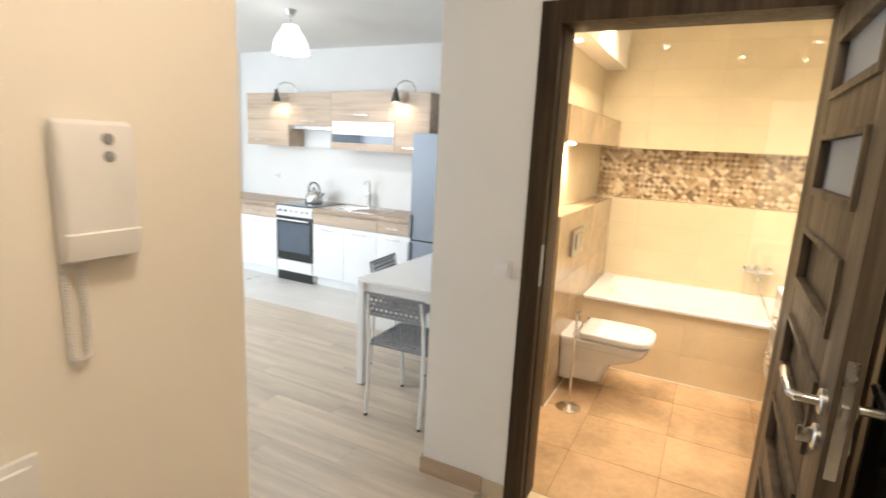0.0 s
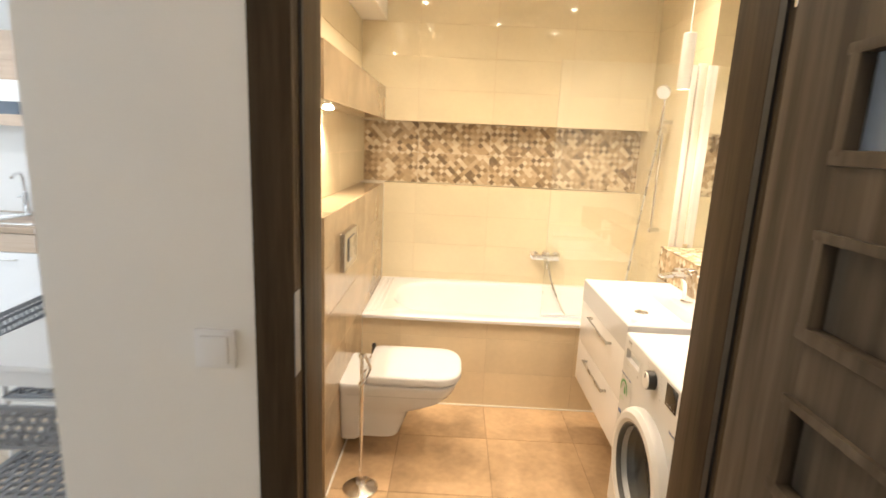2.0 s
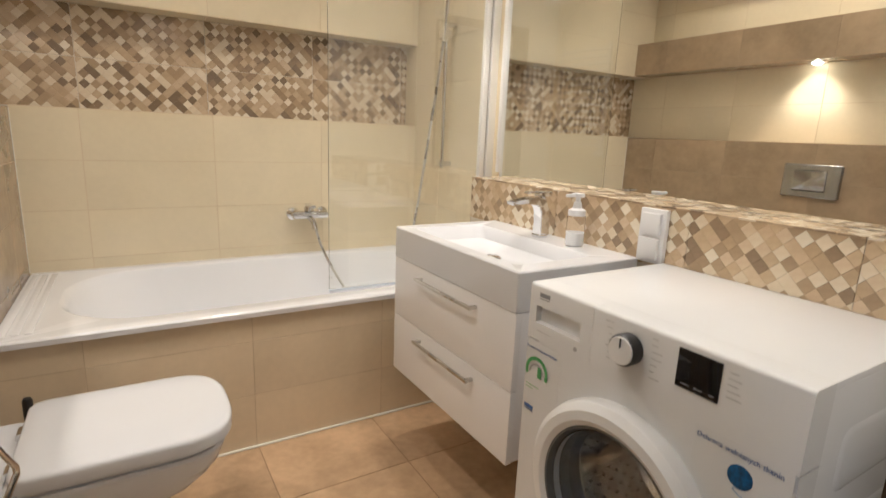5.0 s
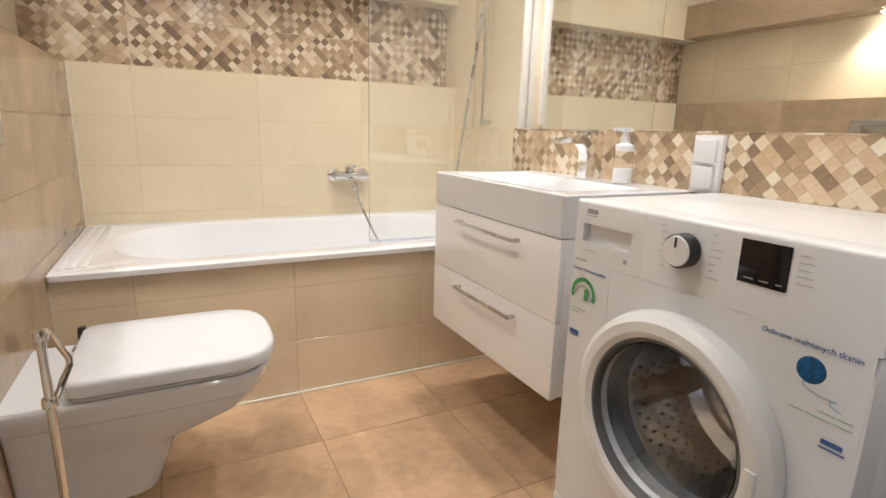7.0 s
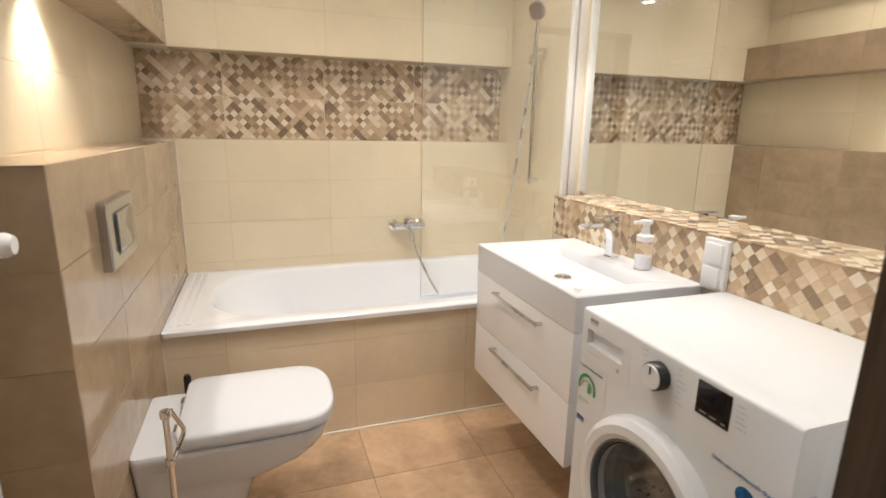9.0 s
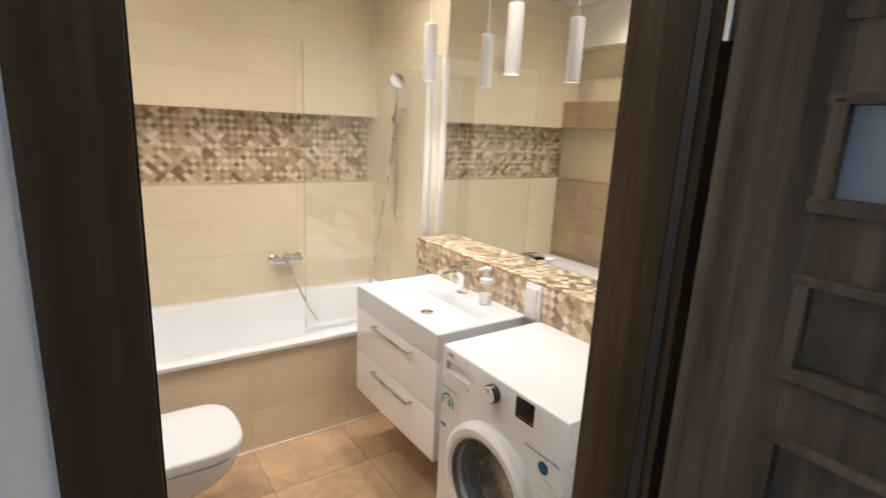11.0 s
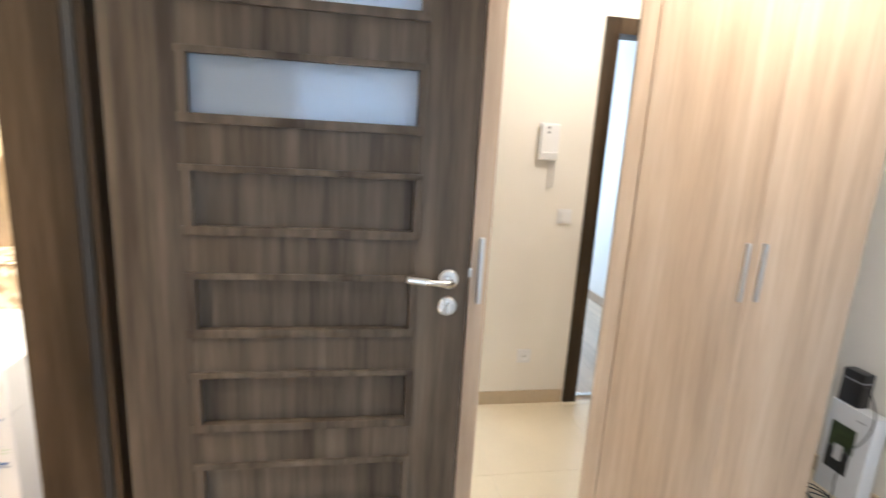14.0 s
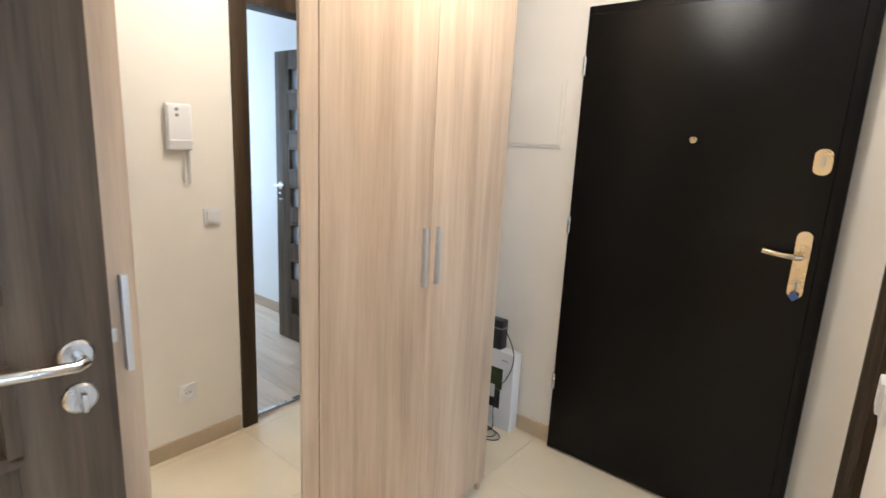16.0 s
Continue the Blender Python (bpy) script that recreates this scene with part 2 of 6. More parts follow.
def part(name, bm, mat, parent=None, label="", smooth=True):
    """Links a bmesh, given in the room's metres, as one mesh object, under a thing or a part where one is given."""
    me = mesh_from(bm, name)
    if parent:
        me.transform(BASE[parent.name].inverted())
    me.materials.append(mat)
    if smooth:
        me.shade_smooth()
        me.set_sharp_from_angle(angle=radians(35))
    ob = new(name, me)
    if parent:
        ob.parent = parent
        BASE[ob.name] = BASE[parent.name]
    if label:
        ob["label"] = label
    return ob


def thing(name, label, category, group="", kind="", at=(0, 0, 0), turn=0):
    ob = new(name)
    ob.empty_display_size = 0.1
    ob.matrix_basis = pose(*at, 0, 0, turn)
    BASE[ob.name] = ob.matrix_basis.copy()
    return tagged(ob, label, category, group, kind)


def structure(name, bm, mat, label, category):
    ob = part(name, bm, mat, smooth=False)
    BASE[ob.name] = Matrix.Identity(4)
    return tagged(ob, label, category, kind="structure")


# ---- plan ----
XW = -0.465          # hall wall with the intercom
YB, YBI = 2.26, 2.43  # bathroom wall, hall side and inside
JL, JR = -0.271, 0.60  # bathroom doorway
DOOR_H = 2.085
BX0, BX1 = -0.63, 1.34  # bathroom recess wall and mirror wall
BY1 = 4.93           # wall over the bath
YE = -0.66           # entrance wall


def boxes(rows, bevel=0.0):
    bm = bmesh.new()
    for lo, hi in rows:
        bm_box(lo, hi, bevel, bm=bm)
    return bm


structure("wall_hall_west", boxes([((XW - 0.13, 0.316, 0), (XW, 0.90, CEIL)), ((XW - 0.13, YE, 0), (XW, -0.486, CEIL)), ((XW - 0.13, -0.486, 2.113), (XW, 0.316, CEIL))]), CREAM_PAINT, "cream painted hall wall with a doorway beside the intercom", "wall")
structure("wall_entrance", boxes([((0.70, YE - 0.15, 0), (1.45, YE, CEIL)), ((XW - 0.13, YE - 0.15, 0), (-0.312, YE, CEIL)), ((-0.312, YE - 0.15, 2.12), (0.70, YE, CEIL))]), CREAM_PAINT, "cream painted wall round the black entrance door", "wall")
structure("wall_hall_east", boxes([((1.36, YE, 0), (1.50, YB, CEIL))]), CREAM_PAINT, "cream painted wall behind the wardrobe", "wall")
structure("wall_bathroom_front", boxes([((-0.785, YB, 0), (JL - 0.02, YBI, CEIL)), ((JR + 0.02, YB, 0), (1.50, YBI, CEIL)), ((JL - 0.02, YB, DOOR_H + 0.02), (JR + 0.02, YBI, CEIL))]), WHITE_PAINT, "white painted wall with the bathroom doorway", "wall")
structure("wall_bathroom_west", boxes([((-0.785, YBI, 0), (BX0, 5.20, CEIL))]), WHITE_PAINT, "white painted wall between kitchen and bathroom", "wall")
structure("wall_bathroom_east", boxes([((BX1, YBI, 0), (BX1 + 0.15, 5.20, CEIL))]), WHITE_PAINT, "wall behind the bathroom mirror", "wall")
structure("wall_bathroom_north", boxes([((BX0, BY1, 0), (BX1, 5.20, 1.225)), ((BX0, 5.06, 1.225), (BX1, 5.20, 1.655)), ((BX0, BY1, 1.655), (BX1, 5.20, CEIL))]), GROUT, "bathroom wall over the bath with a long recessed niche", "wall")
structure("wall_kitchen", boxes([((-6.2, 5.12, 0), (-0.77, 5.27, CEIL))]), WHITE_PAINT, "white painted kitchen wall", "wall")
structure("wall_living_west", boxes([((-6.35, 0.6, 0), (-6.2, 5.27, CEIL)), ((-6.2, 4.62, 0), (-5.25, 5.12, CEIL))]), WHITE_PAINT, "white painted living room wall with a pier", "wall")
structure("wall_living_south", boxes([((-6.2, 0.6, 0), (-6.0, 0.75, CEIL)), ((-3.8, 0.6, 0), (XW - 0.13, 0.75, CEIL)), ((-6.0, 0.6, 0), (-3.8, 0.75, 0.8)), ((-6.0, 0.6, 2.4), (-3.8, 0.75, CEIL))]), WHITE_PAINT, "white painted wall with the living room window", "wall")
structure("wall_room_south", boxes([((-3.75, -0.92, 0), (XW - 0.13, -0.77, CEIL))]), WHITE_PAINT, "white painted wall of the side room", "wall")
structure("wall_room_west", boxes([((-3.75, -0.77, 0), (-3.6, 0.6, 0.8)), ((-3.75, -0.77, 2.35), (-3.6, 0.6, CEIL)), ((-3.75, -0.77, 0.8), (-3.6, -0.6, 2.35)), ((-3.75, 0.45, 0.8), (-3.6, 0.6, 2.35))]), WHITE_PAINT, "white painted wall with the side room window", "wall")
structure("floor_hall", boxes([((XW, YE, -0.06), (1.5, YBI, -0.006))]), GROUT, "cream tiled hall floor", "floor")
structure("floor_bathroom", boxes([((-0.77, YBI, -0.06), (1.5, 5.2, -0.006))]), DARK_GROUT, "tan tiled bathroom floor", "floor")
structure("floor_living", boxes([((-6.35, -0.92, -0.06), (XW, 5.27, -0.008))]), FLOOR_WOOD, "pale laminate living room floor", "floor")
structure("ceiling", boxes([((-6.35, -0.92, CEIL), (1.5, 5.27, CEIL + 0.1))]), CEILING_PAINT, "white painted ceiling", "ceiling")


# ---- bathroom shell: boxed pipes, shelf, soffit, splashback ----
box_low = structure("boxed_pipes_low", boxes([((BX0, 3.24, 0), (-0.466, BY1 + 0.13, 1.214))]), DARK_GROUT, "brown tiled box behind the toilet", "boxed pipes")
box_shelf = structure("boxed_shelf", boxes([((BX0, 3.24, 1.666), (-0.466, BY1 + 0.13, 1.864))]), DARK_GROUT, "brown tiled box over the lit niche", "boxed shelf")
structure("soffit", boxes([((BX0, 3.24, 2.29), (-0.46, BY1, CEIL))], 0.003), CREAM_PAINT, "cream soffit with built-in spotlights", "soffit")
splash = structure("splashback", boxes([((1.20, YBI, 0), (BX1, 4.13, 1.006))]), GROUT, "mosaic tiled ledge behind the washbasin", "splashback")


def d_outline(x0, x1, hw, yc, back=0.02, n=16, power=3.0):
    """A D-shaped outline, straight at x0 and rounded at x1, as (x, y) pairs."""
    r = min(hw * 0.80, (x1 - x0) * 0.6)
    pts = [(x0, yc - hw + back), (x0 + back * 0.3, yc - hw + back * 0.3), (x0 + back, yc - hw)]
    for k in range(n + 1):
        a = -math.pi / 2 + math.pi * k / n
        c, q = math.cos(a), math.sin(a)
        pts.append((x1 - r + r * abs(c) ** (2 / power), yc + hw * math.copysign(abs(q) ** (2 / power), q)))
    return pts + [(x0 + back, yc + hw), (x0 + back * 0.3, yc + hw - back * 0.3), (x0, yc + hw - back)]


def bm_loft(loops, bm=None, cap_low=True, cap_high=True):
    own = bmesh.new()
    rings = [[own.verts.new(p) for p in loop] for loop in loops]
    for a, b in zip(rings, rings[1:]):
        for k in range(len(a)):
            own.faces.new((a[k], a[(k + 1) % len(a)], b[(k + 1) % len(a)], b[k]))
    if cap_low:
        own.faces.new(rings[0][::-1])
    if cap_high:
        own.faces.new(rings[-1])
    bmesh.ops.recalc_face_normals(own, faces=own.faces[:])
    return join(bm, own)


def rounded(x0, x1, y0, y1, r, z, n=6):
    pts = []
    for cx, cy, a0 in ((x1 - r, y1 - r, 0), (x0 + r, y1 - r, 90), (x0 + r, y0 + r, 180), (x1 - r, y0 + r, 270)):
        for k in range(n + 1):
            a = radians(a0 + 90 * k / n)
            pts.append((cx + r * math.cos(a), cy + r * math.sin(a), z))
    return pts


# ---- bath ----
def bathtub():
    t = thing("bathtub", "white acrylic built-in bathtub behind a tiled panel", "bathtub", at=(0.44, 4.5, 0))
    x0, x1, y0, y1, z = -0.46, 1.333, 4.085, 4.923, 0.545
    loops = [rounded(x0 + 0.002, x1, y0 + 0.002, y1, 0.012, z - 0.024, 10), rounded(x0, x1, y0, y1, 0.012, z - 0.006, 10), rounded(x0 + 0.005, x1 - 0.005, y0 + 0.006, y1 - 0.005, 0.014, z, 10),
             rounded(-0.325, 1.25, 4.170, 4.865, 0.29, z, 10), rounded(-0.317, 1.244, 4.176, 4.859, 0.29, z - 0.004, 10), rounded(-0.30, 1.235, 4.185, 4.85, 0.29, z - 0.03, 10),
             rounded(-0.22, 1.20, 4.215, 4.82, 0.26, 0.32, 10), rounded(-0.10, 1.15, 4.25, 4.78, 0.23, 0.17, 10), rounded(0.02, 1.08, 4.30, 4.72, 0.19, 0.12, 10)]
    part("tub", bm_loft(loops, cap_low=False), ACRYLIC, t)
    bm = bmesh.new()
    for k in range(3):
        bm_box((-0.445 + 0.032 * k, 4.14, z - 0.004), (-0.425 + 0.032 * k, 4.88, z + 0.004), 0.0035, bm=bm)
    part("ribs", bm, ACRYLIC, t, "three moulded ribs")
    part("drain", bm_lathe([(0.0, 0.0), (0.035, 0.0), (0.032, 0.006), (0.0, 0.006)], 24, (0.95, 4.5, 0.121)), CHROME, t, "chrome drain")
    return t


bathtub()
tub_panel = structure("bath_panel", boxes([((-0.46, 4.115, 0), (BX1, 4.14, 0.519))]), GROUT, "beige tiled panel under the bath", "bath panel")


structure("trim_bath_joint", boxes([((-0.46, 4.099, 0), (BX1, 4.109, 0.006)), ((-0.461, 3.24, 0), (-0.453, 4.10, 0.006)), ((-0.4605, 4.1065, 0.006), (-0.4585, 4.109, 0.519)), ((-0.4605, 4.9215, 0.545), (-0.458, 4.9245, 1.215)), ((-0.455, 4.9215, 0.5445), (1.33, 4.9245, 0.548))], 0.001), SEALANT, "white sealant line along the floor", "sealant")


def bath_mixer():
    t = thing("bath_mixer", "chrome wall-mounted bath mixer tap with a hose", "tap", at=(0.70, 4.92, 0.76))
    y = 4.862
    part("body", bm_tube((0.620, y, 0.755), (0.796, y, 0.755), 0.022, n=20, bevel=0.004), CHROME, t)
    for x in (0.633, 0.783):
        part("rosette", bm_lathe([(0.0, 0), (0.034, 0), (0.032, -0.012), (0.02, -0.02), (0.018, -0.06), (0, -0.06)], 24, (x, 4.924, 0.755), "y"), CHROME, t)
    bm = bm_tube((0.70, y, 0.775), (0.70, y, 0.80), 0.024, n=20, bevel=0.004)
    bm_box((0.686, y - 0.075, 0.797), (0.714, y + 0.02, 0.812), 0.005, bm=bm)
    part("lever", bm, CHROME, t)
    part("spout", bm_path([(0.70, y, 0.745), (0.70, y - 0.05, 0.735), (0.70, y - 0.09, 0.715), (0.70, y - 0.10, 0.695)], 0.014, 12), CHROME, t)
    pts = []
    for k in range(25):
        a = k / 24
        pts.append((0.722 + 0.13 * a ** 1.7, y - 0.015 - 0.10 * a, 0.735 - 0.36 * a))
    part("hose", bm_path(pts, 0.0065, 8), STEEL, t, "ribbed steel hose")
    return t


bath_mixer()


def shower_set():
    t = thing("shower_set", "chrome hand shower on a slim rail with a hose", "shower", at=(1.33, 4.54, 1.02))
    part("rail", bm_tube((1.285, 4.54, 1.02), (1.285, 4.54, 1.72), 0.009, n=14), CHROME, t)
    for z in (1.04, 1.70):
        part("bracket", bm_tube((1.34, 4.54, z), (1.27, 4.54, z), 0.012, n=14, bevel=0.003), CHROME, t)
    part("slider", bm_box((1.255, 4.515, 1.63), (1.30, 4.565, 1.675), 0.008), CHROME, t)
    bm = bm_path([(1.265, 4.53, 1.62), (1.262, 4.515, 1.72), (1.256, 4.49, 1.80), (1.245, 4.465, 1.845)], 0.012, 12)
    part("handset", bm, CHROME, t)
    head = bm_lathe([(0, 0), (0.02, 0.0), (0.043, 0.018), (0.046, 0.03), (0.04, 0.036), (0, 0.036)], 24)
    bmesh.ops.transform(head, matrix=look((1.245, 4.465, 1.875), (1.02, 4.26, 1.72)) @ pose(0, 0, 0, 180), verts=head.verts[:])
    part("spray_head", head, CHROME, t)
    pts = []
    for k in range(30):
        a = k / 29
        pts.append((1.262 - 0.03 * math.sin(math.pi * a), 4.53 + 0.33 * a ** 2.0, 1.62 - 1.12 * a + 0.03 * math.sin(5 * a)))
    part("hose", bm_path(pts, 0.007, 8), STEEL, t, "ribbed steel hose")
    return t


shower_set()


def bath_screen():
    t = thing("bath_screen", "clear glass bath screen in a chrome wall profile", "bath screen", at=(1.3, 4.2, 0.55))
    pane = part("pane", bm_box((0.575, 4.186, 0.56), (1.30, 4.192, 1.98), 0.001), GLASS, t, "clear glass", smooth=False)
    pane.visible_shadow = False
    part("wall_profile", boxes([((1.296, 4.172, 0.55), (1.338, 4.206, 1.99))], 0.004), POLISHED_ALU, t)
    part("hinge_profile", boxes([((1.262, 4.176, 0.55), (1.288, 4.202, 1.98))], 0.006), POLISHED_ALU, t)
    part("seal", boxes([((0.575, 4.186, 0.548), (1.28, 4.192, 0.558))]), FROSTED, t, "clear plastic seal")
    part("edge_profile", boxes([((1.316, 4.105, 1.03), (1.338, 4.128, 1.97))], 0.004), POLISHED_ALU, t)
    return t


bath_screen()


# ---- toilet ----
def toilet():
    t = thing("toilet", "white wall-hung toilet with a closed lid", "toilet", at=(-0.46, 3.68, 0.1))
    yc = 3.685
    rows = [(0.088, -0.200, 0.098), (0.096, -0.182, 0.110), (0.16, -0.158, 0.117), (0.215, -0.138, 0.121), (0.238, -0.112, 0.128), (0.262, -0.045, 0.142), (0.292, 0.025, 0.158), (0.322, 0.062, 0.168),
            (0.340, 0.074, 0.171), (0.346, 0.080, 0.180), (0.370, 0.090, 0.184), (0.390, 0.097, 0.186), (0.397, 0.093, 0.182)]
    loops = [[(x, y, z) for x, y in d_outline(-0.46, x1, hw, yc)] for z, x1, hw in rows]
    part("bowl", bm_loft(loops), PORCELAIN, t)
    block = [(0.085, 0.128, -0.385), (0.10, 0.138, -0.372), (0.22, 0.152, -0.365), (0.30, 0.164, -0.361), (0.36, 0.178, -0.358), (0.392, 0.184, -0.356), (0.400, 0.180, -0.362)]
    part("mount_block", bm_loft([rounded(-0.46, x1, yc - hw, yc + hw, 0.014, z, 4) for z, hw, x1 in block]), PORCELAIN, t)
    seat = [[(x, y, z) for x, y in d_outline(-0.335, 0.088, 0.176, yc)] for z in (0.398, 0.4045)]
    part("seat", bm_loft(seat), PORCELAIN, t)
    lid = []
    for z, grow in ((0.410, -0.008), (0.413, 0.0), (0.438, 0.001), (0.4445, -0.001), (0.4485, -0.005), (0.4508, -0.014), (0.4535, -0.07)):
        lid.append([(x, y, z) for x, y in d_outline(-0.345 - min(grow, 0) * 0.5, 0.112 + grow, 0.190 + grow, yc, 0.035, 24, 2.9)])
    part("lid", bm_loft(lid), PORCELAIN, t)
    for y in (3.60, 3.77):
        part("hinge", bm_tube((-0.352, y - 0.02, 0.414), (-0.352, y + 0.02, 0.414), 0.012, n=12), CHROME, t)
    part("bolt_cap", bm_lathe([(0, 0), (0.014, 0), (0.012, -0.006), (0, -0.008)], 16, (-0.25, 3.567, 0.25), "y"), WHITE_PLASTIC, t)
    return t


toilet()


def flush_plate():
    t = thing("flush_plate", "chrome dual flush plate on brown tiles", "flush plate", at=(-0.46, 3.66, 1.02))
    plate = part("plate", bm_loft([[(x, py, pz) for py, pz, _ in rounded(3.515 + g, 3.797 - g, 0.930 + g, 1.108 - g, 0.008, 0)] for x, g in ((-0.46, 0.0), (-0.440, 0.0), (-0.436, 0.004))]), SATIN, t)
    part("slit", bm_box((-0.4375, 3.578, 0.962), (-0.4353, 3.742, 1.076)), BLACK, plate, "dark slit round the button")
    part("button", bm_loft([[(x, py, pz) for py, pz, _ in rounded(3.58 + g, 3.74 - g, 0.968 + g, 1.074 - g, 0.006, 0)] for x, g in ((-0.437, 0.0), (-0.431, 0.0), (-0.429, 0.003))]), SATIN, t, "large chrome button")
    return t


flush_plate()


def paper_stand():
    t = thing("paper_stand", "slim chrome toilet paper stand on a round base", "paper stand", at=(-0.32, 3.31, 0))
    part("base", bm_lathe([(0, 0), (0.078, 0), (0.078, 0.008), (0.06, 0.018), (0.03, 0.022), (0.02, 0.03), (0, 0.03)], 36, (-0.32, 3.31, 0)), CHROME, t)
    part("pole", bm_tube((-0.32, 3.31, 0.02), (-0.32, 3.31, 0.632), 0.0075, n=14), CHROME, t)
    part("arm", bm_path([(-0.32, 3.31, 0.626), (-0.311, 3.325, 0.630), (-0.292, 3.352, 0.565), (-0.292, 3.352, 0.550), (-0.312, 3.322, 0.505), (-0.32, 3.31, 0.502)], 0.0058, 10), CHROME, t)
    for z in (0.502, 0.630):
        part("knob", bm_lathe([(0, -0.012), (0.012, -0.009), (0.013, 0.0), (0.012, 0.009), (0, 0.012)], 14, (-0.32, 3.31, z)), CHROME, t)
    return t


paper_stand()


def toilet_brush():
    t = thing("toilet_brush", "toilet brush with a black handle behind the toilet", "toilet brush", at=(-0.375, 4.02, 0))
    part("holder", bm_lathe([(0, 0), (0.045, 0), (0.05, 0.01), (0.045, 0.16), (0.04, 0.165), (0, 0.165)], 24, (-0.375, 4.02, 0)), STEEL, t)
    part("handle", bm_lathe([(0, 0.16), (0.008, 0.16), (0.009, 0.30), (0.013, 0.33), (0.013, 0.388), (0.009, 0.396), (0, 0.396)], 16, (-0.375, 4.02, 0)), BLACK, t, "black handle")
    return t


toilet_brush()


# ---- washbasin and vanity ----
VANITY_LACQUER = material("glossy_vanity_lacquer", (0.88, 0.88, 0.90), 0.12, vary=0.01, scale=4)


def vanity():
    t = thing("vanity_unit", "white lacquered wall-hung vanity with two drawers", "vanity", at=(0.97, 3.59, 0.3))
    part("body", bm_box((0.7655, 3.241, 0.300), (1.198, 3.944, 0.735), 0.002), VANITY_LACQUER, t)
    for z0, z1, zh in ((0.298, 0.5135, 0.475), (0.516, 0.7355, 0.700)):
        d = part("drawer", bm_box((0.747, 3.239, z0), (0.7665, 3.945, z1), 0.0015), VANITY_LACQUER, t)
        bm = bm_box((0.718, 3.41, zh - 0.005), (0.727, 3.75, zh + 0.005), 0.0025)
        for y in (3.42, 3.74):
            bm_box((0.720, y - 0.006, zh - 0.005), (0.749, y + 0.006, zh + 0.005), 0.002, bm=bm)
        part("handle", bm, STEEL, d, "slim steel bar handle")
    return t


vanity()


def washbasin():
    t = thing("washbasin", "white rectangular ceramic washbasin on the vanity", "washbasin", at=(0.97, 3.59, 0.74))
    x0, x1, y0, y1, z = 0.745, 1.198, 3.238, 3.946, 0.848
    n = 6
    loops = [rounded(x0, x1, y0, y1, 0.006, 0.738, n), rounded(x0, x1, y0, y1, 0.006, z - 0.004, n), rounded(x0 + 0.004, x1 - 0.003, y0 + 0.004, y1 - 0.004, 0.006, z, n),
             rounded(0.785, 1.075, 3.30, 3.885, 0.025, z, n), rounded(0.79, 1.07, 3.305, 3.88, 0.03, z - 0.005, n), rounded(0.81, 1.06, 3.34, 3.85, 0.04, z - 0.045, n),
             rounded(0.86, 1.02, 3.45, 3.74, 0.05, z - 0.062, n)]
    part("basin", bm_loft(loops), PORCELAIN, t)
    part("drain", bm_lathe([(0, 0), (0.032, 0.0), (0.032, 0.006), (0.022, 0.012), (0, 0.012)], 24, (0.93, 3.60, z - 0.062)), CHROME, t, "chrome click drain")
    return t


washbasin()


def basin_tap():
    t = thing("basin_tap", "chrome single-lever basin tap", "tap", at=(1.13, 3.60, 0.85))
    x, y = 1.13, 3.60
    part("base", bm_tube((x, y, 0.848), (x, y, 0.856), 0.027, n=24), CHROME, t)
    line = [(x + 0.004, 0.856, 0.020, 0.022), (x + 0.003, 0.90, 0.018, 0.021), (x, 0.940, 0.019, 0.021), (x - 0.012, 0.966, 0.019, 0.021), (x - 0.038, 0.976, 0.013, 0.021), (x - 0.085, 0.975, 0.009, 0.021), (x - 0.138, 0.968, 0.006, 0.020)]
    loops = []
    for k, (px, pz, half, w) in enumerate(line):
        ax, az = line[max(k - 1, 0)][:2]
        bx, bz = line[min(k + 1, len(line) - 1)][:2]
        n = Vector((bz - az, 0, ax - bx)).normalized() * half
        loops.append([(px + n.x, y - w, pz + n.z), (px + n.x, y + w, pz + n.z), (px - n.x, y + w, pz - n.z), (px - n.x, y - w, pz - n.z)])
    bm = bm_loft(loops)
    bmesh.ops.bevel(bm, geom=bm.edges[:], offset=0.0025, segments=2, affect="EDGES")
    part("body", bm, CHROME, t, "chrome column bent into a flat spout")
    bm = bm_box((x - 0.020, y - 0.021, 0.989), (x + 0.026, y + 0.021, 1.006), 0.004, 3)
    bm_box((x - 0.072, y - 0.013, 1.000), (x - 0.012, y + 0.013, 1.0065), 0.0025, bm=bm)
    part("lever", bm, CHROME, t)
    part("neck", bm_tube((x + 0.002, y, 0.97), (x + 0.002, y, 0.992), 0.016, n=18), CHROME, t)
    return t


basin_tap()


def soap_dispenser():
    t = thing("soap_dispenser", "clear soap dispenser half full with a white pump", "soap dispenser", at=(1.135, 3.44, 0.848))
    c = (1.135, 3.44, 0.848)
    part("bottle", bm_lathe([(0, 0), (0.026, 0), (0.029, 0.004), (0.029, 0.095), (0.026, 0.10), (0, 0.10)], 24, c), CLEAR_PLASTIC, t, "clear plastic bottle").visible_shadow = False
    part("soap", bm_lathe([(0, 0.003), (0.0265, 0.003), (0.0265, 0.045), (0, 0.045)], 24, c), WHITE_PLASTIC, t, "white liquid soap")
    bm = bm_lathe([(0, 0.098), (0.027, 0.098), (0.027, 0.116), (0.015, 0.122), (0.012, 0.14), (0.008, 0.142), (0.008, 0.155), (0.02, 0.157), (0.02, 0.168), (0, 0.168)], 24, c)
    bm_box((1.085, 3.434, 1.005), (1.135, 3.446, 1.015), 0.003, bm=bm)
    part("pump", bm, WHITE_PLASTIC, t)
    return t


soap_dispenser()


